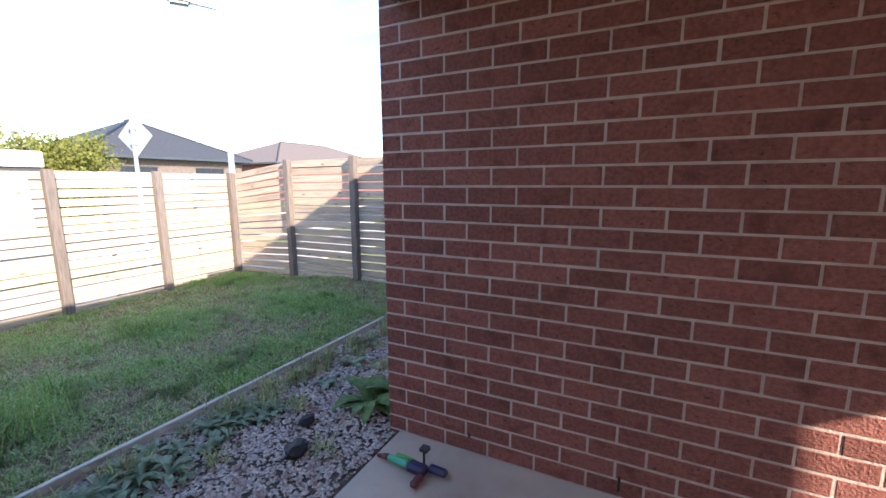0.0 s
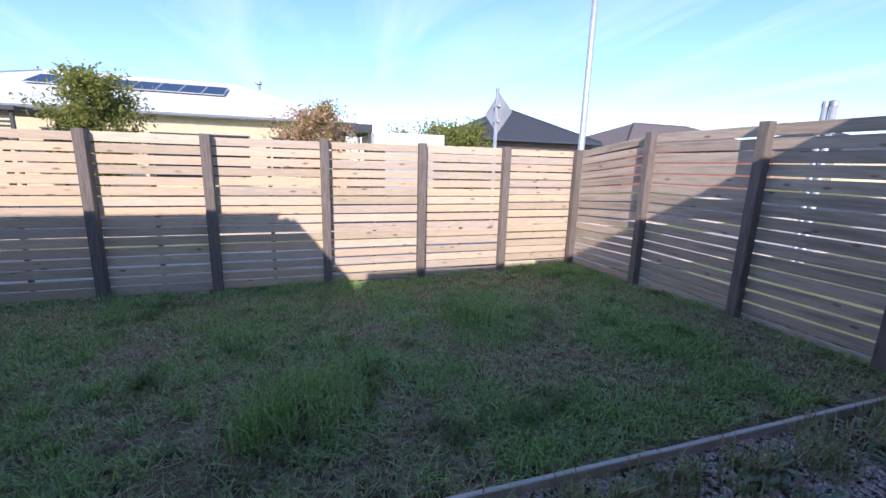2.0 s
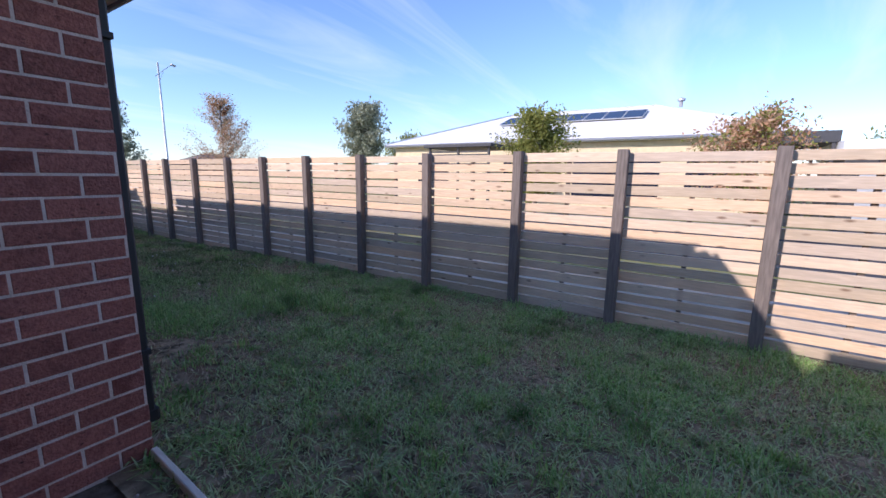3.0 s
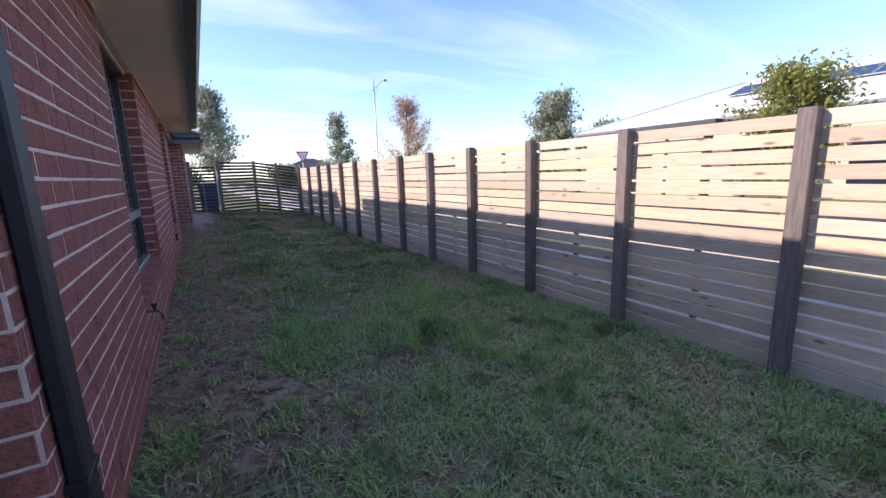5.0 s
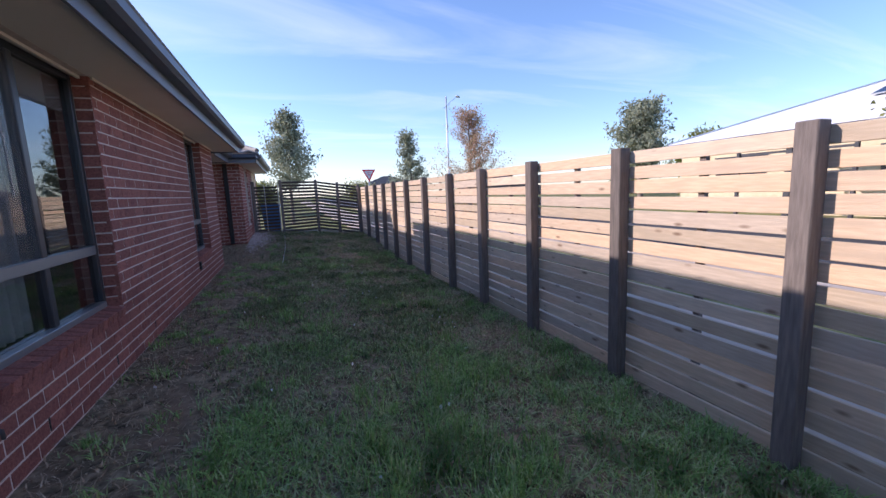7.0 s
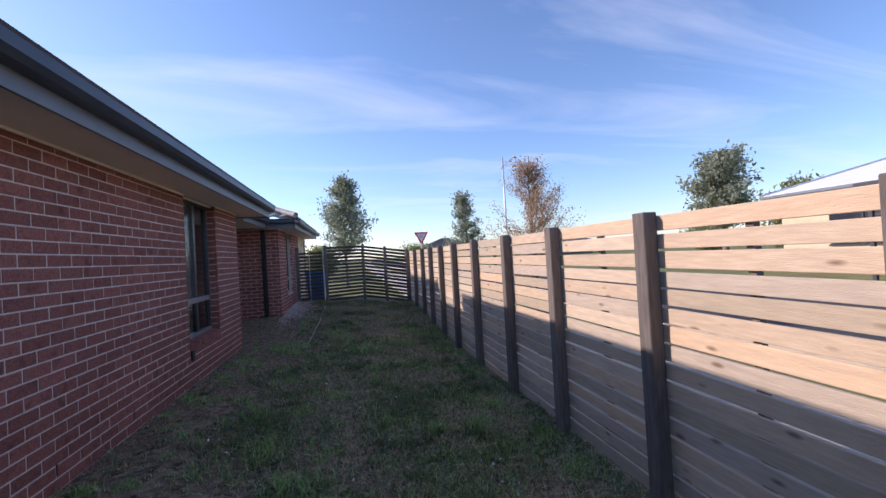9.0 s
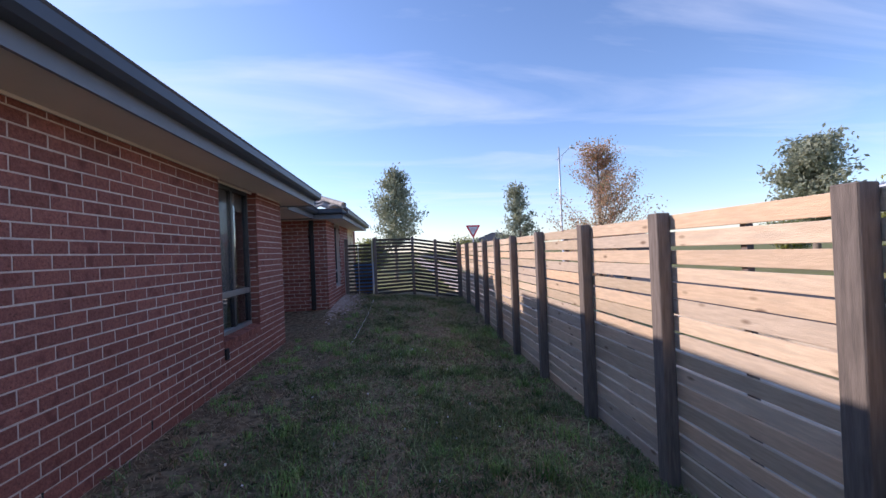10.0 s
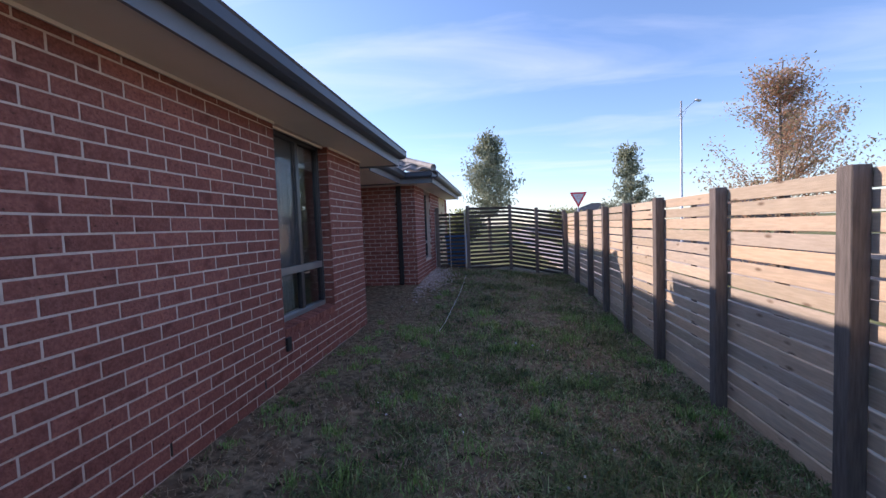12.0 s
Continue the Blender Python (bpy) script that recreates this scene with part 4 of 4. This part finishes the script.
plate("plate", [(0, 2.85), (0.33, 2.52), (0, 2.19), (-0.33, 2.52)], 0.004, M_SIGNB, dsign).location = (0, 0.066, 0)
for bz in (2.38, 2.62):
    boxes("bracket", [(-0.05, 0.0, bz, 0.05, 0.064, bz + 0.04)], M_GALV, dsign)
tagged(dsign, "grey back of a diamond road sign on a steel pole", "road sign")

gsign = empty("give_way_sign", -7.5, -20.9, -0.36, 188)
tube("pole", [(0, 0.04, 0), (0, 0.04, 2.8)], [0.03, 0.03], M_GALV, gsign, 10)


def tri_pts(s, cz):
    return [(-s / 2, cz + s * 0.29), (0, cz - s * 0.577), (s / 2, cz + s * 0.29)]


plate("plate", tri_pts(0.66, 2.6), 0.004, M_RED, gsign).location = (0, 0.004, 0)
plate("face", tri_pts(0.44, 2.6), 0.003, M_SIGNW, gsign)
for line, zz in (("GIVE", 2.64), ("WAY", 2.555)):
    cu = bpy.data.curves.new("lettering", "FONT")
    cu.body, cu.size, cu.align_x, cu.align_y = line, 0.085, "CENTER", "CENTER"
    cu.materials.append(M_RED)
    to = new("lettering", cu)
    to.parent = gsign
    to.matrix_basis = pose(0, -0.004, zz, 90, 0, 0)
tagged(gsign, "red and white triangular give way sign", "road sign")


# ---- houses across the street ----
def hip_house(name, x0, y0, x1, y1, wall_h, pitch, m_wall, m_roof, label, windows=(), ridge_steps=0):
    """A house with walls, eaves and a hip roof with its ridge along the longer side."""
    h = empty(name, (x0 + x1) / 2, (y0 + y1) / 2, -0.36)
    cx, cy = (x1 - x0) / 2, (y1 - y0) / 2
    z = wall_h + 0.36
    boxes("wall", [(-cx + 0.5, -cy + 0.5, 0, cx - 0.5, cy - 0.5, z)], m_wall, h)
    half = min(cx, cy)
    tz = z + half * math.tan(radians(pitch))
    if cy >= cx:
        r0, r1 = (0, -cy + half, tz), (0, cy - half, tz)
    else:
        r0, r1 = (-cx + half, 0, tz), (cx - half, 0, tz)
    c = [(-cx, -cy, z), (cx, -cy, z), (cx, cy, z), (-cx, cy, z)]
    v = c + [r0, r1] + [(a, b, z - 0.18) for a, b, _ in c]
    f = [(0, 1, 4), (1, 2, 5, 4), (2, 3, 5), (3, 0, 4, 5)] if cy >= cx else [(0, 1, 5, 4), (1, 2, 5), (2, 3, 4, 5), (3, 0, 4)]
    f += [(0, 6, 7, 1), (1, 7, 8, 2), (2, 8, 9, 3), (3, 9, 6, 0), (6, 9, 8, 7)]
    mesh_ob("roof", v, f, m_roof, h)
    tube("ridge", [r0, r1], [0.09, 0.09], m_roof, h, 8)
    tube("hip", [c[1], r0 if cy >= cx else r1], [0.08, 0.08], m_roof, h, 6)
    tube("hip", [c[2], r1], [0.08, 0.08], m_roof, h, 6)
    boxes("gutter", [(cx, -cy, z - 0.16, cx + 0.1, cy, z - 0.03), (-cx, -cy - 0.1, z - 0.16, cx, -cy, z - 0.03)], M_FASCIA if m_roof is M_WHITE else M_DARK, h, 0.01)
    for wy, ww, w0, w1 in windows:
        win = boxes("window", [(cx - 0.50, wy - ww / 2, w0, cx - 0.46, wy + ww / 2, w1)], M_SOLAR, h)
        boxes("frame", [(cx - 0.46, wy - ww / 2 - 0.05, w1, cx - 0.42, wy + ww / 2 + 0.05, w1 + 0.06), (cx - 0.46, wy - ww / 2 - 0.05, w0 - 0.06, cx - 0.42, wy + ww / 2 + 0.05, w0), (cx - 0.46, wy - 0.03, w0, cx - 0.42, wy + 0.03, w1)], M_ALU, h)
    return tagged(h, label, "house")


EAVE_W, PITCH_W = 3.28, 19.6
hip_house("house", -37, -18.8, -24, 3.6, EAVE_W, PITCH_W, M_CREAM, M_WHITE, "cream house with a white steel hip roof", [(-7.5, 2.4, 1.2, 2.65), (-1.5, 1.8, 1.2, 2.65), (3.8, 4.2, 0.6, 2.65), (8.2, 2.4, 1.2, 2.65)])
vn = empty("roof_vent", -31.0, -1.6, EAVE_W + 6.5 * math.tan(radians(PITCH_W)) - 0.1)
tube("stack", [(0, 0, 0), (0, 0, 0.35)], [0.11, 0.11], M_GALV, vn, 10)
tube("cowl", [(0, 0, 0.35), (0, 0, 0.45), (0, 0, 0.55)], [0.2, 0.24, 0.06], M_GALV, vn, 12)
tagged(vn, "round steel roof vent on the ridge", "vent")
solar = None
for i in range(8):
    sx = 4.2
    m = pose(-24 - sx, -11.25 + i * 1.09, EAVE_W + sx * math.tan(radians(PITCH_W)) + 0.1, 0, PITCH_W, 0)
    if solar is None:
        solar = empty("solar_panel")
        solar.matrix_world = m
        boxes("glass", [(-0.92, -0.50, 0.0, 0.92, 0.50, 0.035)], M_SOLAR, solar)
        boxes("frame", [(-0.95, -0.53, -0.01, 0.95, -0.50, 0.04), (-0.95, 0.50, -0.01, 0.95, 0.53, 0.04), (-0.95, -0.5, -0.01, -0.92, 0.5, 0.04), (0.92, -0.5, -0.01, 0.95, 0.5, 0.04)], M_SIGNB, solar)
        tagged(solar, "dark blue solar panel on the white roof", "solar panel", "solar panels on the roof")
    else:
        copy_thing(solar, m)
hip_house("house", -34, 10, -24, 19.5, 2.85, 26.5, M_TILEB, M_TILED, "brick house with a charcoal tiled hip roof", [(-2, 1.8, 1.2, 2.6), (2, 1.8, 1.2, 2.6)])
hip_house("house", -41, 26, -29, 45, 3.2, 22, M_BRICK, M_TILEB, "brick house with a brown tiled hip roof")
hip_house("house", -36, 44, -24, 58, 3.4, 21, M_CREAM, M_TILED, "distant house with a dark roof")
gar = empty("garage", -22, 5.6, -0.36)
boxes("wall", [(-2, -1.6, 0, 2, 1.5, 2.35)], M_DARKB, gar)
boxes("fascia", [(-2.1, -1.7, 2.35, 2.1, 1.6, 2.92)], M_SIGNW, gar, 0.02)
boxes("door", [(2.0, -1.2, 0.1, 2.03, 1.1, 2.1)], M_SIGNB, gar, 0.005)
tagged(gar, "flat-roofed garage with a white fascia", "garage")
cpt = empty("carport", -22.5, 3.1, -0.36)
boxes("roof", [(-2, -0.8, 2.9, 1.8, 0.85, 3.3)], M_DARKB, cpt, 0.02)
for px, py in ((-1.9, -0.7), (1.7, -0.7), (-1.9, 0.7), (1.7, 0.7)):
    boxes("post", [(px - 0.05, py - 0.05, 0, px + 0.05, py + 0.05, 2.9)], M_DARKB, cpt)
tagged(cpt, "dark steel carport beside the house", "carport")
perg = empty("pergola", -21.0, -10.2, -0.36)
for px, py in ((-1.4, -1.7), (1.4, -1.7), (-1.4, 1.7), (1.4, 1.7), (1.4, 0)):
    boxes("post", [(px - 0.05, py - 0.05, 0, px + 0.05, py + 0.05, 3.0)], M_DARKB, perg)
boxes("roof", [(-1.7, -2.0, 3.0, 1.6, 1.9, 3.16)], M_DARKB, perg, 0.02)
for k in range(8):
    boxes("slat", [(1.36, -1.65, 1.7 + k * 0.15, 1.39, 1.65, 1.78 + k * 0.15)], M_DARKB, perg)
tagged(perg, "charcoal slatted garden pergola", "pergola")


# ---- lawn, weeds and gravel ----
def blades(name, x, y, z, h, wd, mats, mix, seed, lean=0.5):
    """Grass as bent three-point blades."""
    r = np.random.RandomState(seed)
    n = len(x)
    p = r.uniform(0, 2 * np.pi, n)
    a = p + np.pi / 2 + r.normal(0, 0.5, n)
    l = np.abs(r.normal(0, lean, n)) * h
    hh = h * r.uniform(0.5, 1.25, n)
    b0 = np.stack([x - np.cos(a) * wd / 2, y - np.sin(a) * wd / 2, z], 1)
    b1 = np.stack([x + np.cos(a) * wd / 2, y + np.sin(a) * wd / 2, z], 1)
    mid = np.stack([x + np.cos(p) * l * 0.35, y + np.sin(p) * l * 0.35, z + hh * 0.62], 1)
    wv = np.stack([np.cos(a) * wd * 0.35, np.sin(a) * wd * 0.35, 0 * a], 1)
    tip = np.stack([x + np.cos(p) * l, y + np.sin(p) * l, z + hh], 1)
    v = np.stack([b0, b1, mid + wv, mid - wv, tip], 1).reshape(-1, 3)
    k = np.arange(n)[:, None] * 5
    loops = np.concatenate([k + [0, 1, 2, 3], k + [3, 2, 4]], 1).ravel()
    starts = (np.arange(n)[:, None] * 7 + [0, 4]).ravel()
    me = bpy.data.meshes.new(name)
    me.vertices.add(5 * n)
    me.vertices.foreach_set("co", v.ravel())
    me.loops.add(7 * n)
    me.loops.foreach_set("vertex_index", loops)
    me.polygons.add(2 * n)
    me.polygons.foreach_set("loop_start", starts)
    for m in mats:
        me.materials.append(m)
    me.polygons.foreach_set("material_index", np.repeat(r.choice(len(mats), n, p=mix) if np.ndim(mix) == 1 else mix[:, 0].astype(int), 2))
    me.update()
    return new(name, me)


def patch(x, y, s, seed):
    return np.array([noise.noise(Vector((a * s, b * s, seed))) for a, b in zip(x, y)])


rg = np.random.RandomState(3)
N = 270000
gx = rg.uniform(-6.22, -2.43, N)
gy = np.where(rg.rand(N) < 0.82, rg.uniform(-9.0, 4.6, N), rg.uniform(-16.0, -9.0, N))
pt = patch(gx, gy, 1.3, 0.0) + 0.6 * patch(gx, gy, 4.2, 5.0)
bare = 0.80 * sstep(-3.75, -2.9, gx) * sstep(-1.0, -3.0, gy)      # worn soil by the house wall
tuft = patch(gx, gy, 9.0, 11.0)
keep = rg.rand(N) < np.clip(0.88 + 0.5 * pt + 0.5 * tuft - (1.2 - 0.9 * tuft) * bare, 0.06, 1)
gx, gy, pt, bare, tuft = gx[keep], gy[keep], pt[keep], bare[keep], tuft[keep]
dry = rg.rand(len(gx)) < np.clip(0.15 - 0.45 * pt - 0.4 * tuft + 1.0 * bare + 0.15 * sstep(-3.0, -6.0, gy), 0.04, 0.9)
lush = (~dry) & (rg.rand(len(gx)) < np.clip(0.25 + 0.8 * pt, 0, 0.9))
deep = (~dry) & (rg.rand(len(gx)) < np.clip(0.75 + 0.5 * pt, 0, 1) * sstep(-2.5, -6.5, gy + 1.2 * pt))      # dark turf patches, denser southward to put the side yard's dimness into colour
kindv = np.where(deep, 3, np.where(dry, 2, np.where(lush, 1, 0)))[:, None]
gh = np.where(dry, 0.030, 0.030 + 0.034 * np.clip(pt + 0.3 + 0.9 * tuft, 0, 1.4))
gz = ground_z(gx, gy) - 0.004
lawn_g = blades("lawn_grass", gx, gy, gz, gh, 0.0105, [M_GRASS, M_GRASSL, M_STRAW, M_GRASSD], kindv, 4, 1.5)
tagged(lawn_g, "short patchy green lawn grass with dry straw", "grass", kind="stuff")


def tuft_field(name, spots, seed, label, mats=(M_GRASSL, M_GRASS), mix=(0.7, 0.3)):
    r = np.random.RandomState(seed)
    xs, ys, hs = [], [], []
    for cx, cy, rad, h, n in spots:
        xs.append(r.normal(cx, rad * 0.5, n)); ys.append(r.normal(cy, rad * 0.5, n)); hs.append(np.full(n, h))
    x, y, h = map(np.concatenate, (xs, ys, hs))
    x = np.clip(x, -6.2, -1.25)
    ob = blades(name, x, y, np.where(x > -2.4, -0.03, ground_z(x, y)) - 0.003, h, 0.010, list(mats), list(mix), seed, 0.75)
    return tagged(ob, label, "grass", kind="stuff")


spots = [(-3.3, 0.75, 0.30, 0.20, 520), (-3.05, 0.55, 0.16, 0.22, 160), (-4.6, 2.35, 0.40, 0.13, 520), (-4.35, 2.2, 0.2, 0.15, 160), (-4.2, -3.2, 0.35, 0.10, 500), (-4.7, -3.0, 0.3, 0.11, 400), (-4.9, -4.0, 0.4, 0.09, 500), (-5.6, 4.2, 0.5, 0.10, 500), (-5.9, 1.0, 0.4, 0.08, 300)]
rr = random.Random(9)
for i in range(34):
    yy = rr.uniform(-13, 4.5)
    spots.append((-6.13 + rr.uniform(0, 0.12), yy, 0.12, rr.uniform(0.05, 0.12), 60))
for i in range(150):
    spots.append((rr.uniform(-6.0, -3.2), rr.uniform(-13, 4.4), rr.uniform(0.05, 0.2), rr.uniform(0.06, 0.115), 60))
for i in range(26):
    spots.append((rr.gauss(-4.7, 0.45), rr.gauss(-3.0, 0.7), rr.uniform(0.06, 0.14), rr.uniform(0.10, 0.16), 55))
for i in range(70):
    spots.append((rr.uniform(-3.5, -2.62), rr.uniform(-10.5, -2.0), rr.uniform(0.04, 0.12), rr.uniform(0.03, 0.07), 45))
tuft_field("grass_tuft", spots, 8, "long lush green grass tufts in the lawn")
bedspots = [(-2.28 + abs(rr.gauss(0, 0.13)), rr.uniform(-1.2, 4.4), rr.uniform(0.05, 0.13), rr.uniform(0.05, 0.12), 50) for i in range(70)]
bedspots += [(rr.uniform(-2.2, -1.35), rr.uniform(0.2, 4.4), rr.uniform(0.05, 0.11), rr.uniform(0.05, 0.10), 40) for i in range(26)]
tuft_field("bed_grass", bedspots, 12, "pale weedy grass in the gravel bed", (M_GRASS, M_STRAW), (0.68, 0.32))


def rosette(x, y, z, n, length, width, seed, label, material=M_WEED):
    """A weed with broad leaves arching from one crown."""
    r = random.Random(seed)
    v, f = [], []
    for i in range(n):
        a, l, up = r.uniform(0, 6.283), length * r.uniform(0.6, 1.1), r.uniform(0.3, 1.0)
        ca, sa = math.cos(a), math.sin(a)
        b = len(v)
        for t, w in ((0.0, 0.15), (0.35, 0.8), (0.7, 1.0), (1.0, 0.1)):
            rad, zz = l * t * 0.9, l * up * (t - 0.75 * t * t) + 0.005
            for s, dz in ((-1, 0.012), (0, 0), (1, 0.012)):
                v.append((ca * rad - sa * s * w * width / 2, sa * rad + ca * s * w * width / 2, zz + dz * w))
        for q in range(3):
            for s in range(2):
                k = b + q * 3 + s
                f.append((k, k + 1, k + 4, k + 3))
    ob = mesh_ob("weed", v, f, material, None, True)
    ob.matrix_world = pose(x, y, z)
    return tagged(ob, label, "weed", "weeds in the garden bed")


for i in range(56):
    near_edge = i < 32
    wx, wy = (-2.24 + abs(rr.gauss(0.0, 0.14)), rr.uniform(0.2, 1.6)) if near_edge else (rr.uniform(-2.25, -1.9), rr.uniform(-1.1, 4.3))
    rosette(wx, wy, -0.025, rr.randint(9, 16), rr.uniform(0.08, 0.17), rr.uniform(0.022, 0.042), 100 + i, "grey-green broad-leaved weed in the gravel bed")
for px, py, ln in ((-1.50, 1.97, 0.30), (-1.40, 2.14, 0.26), (-1.58, 2.12, 0.17)):
    rosette(px, py, -0.025, 17, ln, 0.075, int(ln * 100), "large leafy green weed beside the brick corner", M_WEEDD)

M_PEB = mat("pebbles", (0.24, 0.195, 0.17), (0.84, 0.72, 0.64), 55, 0.85, world_space=True, c3=(0.33, 0.22, 0.19), scale3=14)
rp = np.random.RandomState(6)
OCTA = np.array([(1, 0, 0), (-1, 0, 0), (0, 1, 0), (0, -1, 0), (0, 0, 1), (0, 0, -1)], float)


def gravel(px, py, pz, small, large, label):
    """Loose pebbles, each a squashed uneven stone, in one mesh."""
    n = len(px)
    size, rot = rp.uniform(small, large, n), rp.uniform(0, 6.283, n)
    v = OCTA[None] * (size[:, None, None] * rp.uniform(0.6, 1.4, (n, 6, 1)))
    v = np.stack([v[..., 0] * np.cos(rot)[:, None] - v[..., 1] * np.sin(rot)[:, None], v[..., 0] * np.sin(rot)[:, None] + v[..., 1] * np.cos(rot)[:, None], v[..., 2] * 0.6], -1)
    v += np.stack([px, py, pz], 1)[:, None]
    fo = np.array([(0, 2, 4), (2, 1, 4), (1, 3, 4), (3, 0, 4), (2, 0, 5), (1, 2, 5), (3, 1, 5), (0, 3, 5)])
    fa = (np.arange(n)[:, None, None] * 6 + fo[None]).reshape(-1, 3)
    return tagged(mesh_ob("gravel", v.reshape(-1, 3).tolist(), fa.tolist(), M_PEB), label, "gravel", kind="stuff")


n = 15000
px, py = rp.uniform(-2.40, -1.2, n), np.where(rp.rand(n) < 0.75, rp.uniform(0.2, 3.4, n), rp.uniform(-1.3, 4.5, n))
gravel(px, py, np.full(n, -0.022), 0.007, 0.018, "grey and pinkish gravel pebbles in the garden bed")
n = 1100
px, py = -2.72 - np.abs(rp.normal(0, 0.3, n)), rp.normal(-14.2, 0.9, n)
gravel(px, py, ground_z(px, py) + 0.004, 0.012, 0.035, "pale grey stones along the foot of the further wall")

# dry twigs and litter along the house wall
rl = np.random.RandomState(14)
n = 6500
lx, ly = -2.56 - np.abs(rl.normal(0, 0.34, n)), rl.uniform(-12.5, -1.5, n)
lit = blades("straw_litter", lx, ly, ground_z(lx, ly) + 0.004, rl.uniform(0.006, 0.020, n), 0.007, [M_STRAW, M_HUSK], [0.6, 0.4], 15, 4.5)
tagged(lit, "scattered dry straw litter beside the wall", "straw", kind="stuff")

# ---- toy and scraps on the patio ----
toy = empty("toy_blaster", -0.955, 1.53, 0.0, -3)
toy.scale = (0.72, 0.85, 0.85)
tube("barrel", [(-0.16, 0, 0.035), (-0.02, 0, 0.035), (0.0, 0, 0.035)], [0.020, 0.022, 0.018], M_TEAL, toy, 12)
tube("upper_barrel", [(-0.13, 0.045, 0.03), (0.03, 0.04, 0.032)], [0.016, 0.018], M_GREEN, toy, 12)
tube("nozzle", [(-0.26, 0, 0.02), (-0.20, 0.005, 0.028), (-0.16, 0, 0.035)], [0.008, 0.018, 0.02], M_MAROON, toy, 10)
boxes("body", [(0.0, -0.03, 0.005, 0.14, 0.04, 0.06)], M_NAVY, toy, 0.015)
boxes("grip", [(0.10, -0.12, 0.004, 0.15, -0.03, 0.045)], M_MAROON, toy, 0.012)
boxes("stock", [(0.13, 0.02, 0.006, 0.27, 0.075, 0.05)], M_NAVY, toy, 0.016)
boxes("sight", [(0.07, 0.06, 0.01, 0.085, 0.075, 0.10), (0.05, 0.05, 0.10, 0.11, 0.10, 0.125)], M_DARKB, toy, 0.004)
tagged(toy, "small teal and navy plastic toy blaster on the slab", "toy")


def scrap(x, y, r, seed):
    rq = random.Random(seed)
    bm = bmesh.new()
    bmesh.ops.create_icosphere(bm, subdivisions=2, radius=r)
    for q in bm.verts:
        q.co = Vector((q.co.x * 0.75, q.co.y * 1.1, q.co.z * 0.55)) * (1 + rq.uniform(-0.22, 0.22))
    me = bpy.data.meshes.new("plastic_scrap")
    bm.to_mesh(me)
    bm.free()
    me.materials.append(M_BLACK)
    ob = new("plastic_scrap", me)
    ob.matrix_world = pose(x, y, 0.005)
    tagged(ob, "crumpled black plastic scrap on the gravel", "scrap")


scrap(-1.565, 1.406, 0.07, 1)
scrap(-1.71, 1.626, 0.05, 2)

line = tube("string_line", [(-3.61, -10.1, float(ground_z(-3.61, -10.1)) + 0.03), (-3.63, -10.5, float(ground_z(-3.63, -10.5)) + 0.035), (-3.66, -12.6, float(ground_z(-3.66, -12.6)) + 0.035), (-3.64, -14.9, float(ground_z(-3.64, -14.9)) + 0.03)], [0.0035] * 4, M_SIGNW)
tagged(line, "thin white cord lying along the grass", "cord")
twig = empty("twig", -4.95, -2.04, float(ground_z(-4.95, -2.04)) + 0.03, 20)
tube("stem", [(-0.13, 0, 0.01), (0.0, 0.01, 0.025), (0.14, 0.03, 0.01)], [0.004, 0.006, 0.003], M_STRAW, twig, 6)
tube("side_stem", [(0.0, 0.01, 0.025), (-0.07, 0.08, 0.02)], [0.005, 0.003], M_STRAW, twig, 6)
tagged(twig, "pale dry forked twig on the lawn", "twig")
rd = np.random.RandomState(31)
dx, dy = np.concatenate([rd.normal(-5.35, 0.14, 12), rd.uniform(-5.5, -2.8, 40)]), np.concatenate([rd.normal(-5.4, 0.14, 12), rd.uniform(-10, -3, 40)])
fl = leaves_object("fallen_petals", np.stack([dx, dy, ground_z(dx, dy) + 0.05], 1), 0.024, [M_SIGNW], 32, 0.0, None, 0.9)
tagged(fl, "tiny white clover flowers and scraps in the lawn", "flowers", kind="stuff")
hip_house("house", -34, -108, -20, -96, 2.9, 22, M_CREAM, M_TILED, "distant low house with a dark roof")
hip_house("house", -62, -104, -46, -92, 2.9, 22, M_TILEB, M_TILEB, "distant low house with a brown roof")

# bricks of all walls
for job in PENDING:
    lay_bricks(*job)
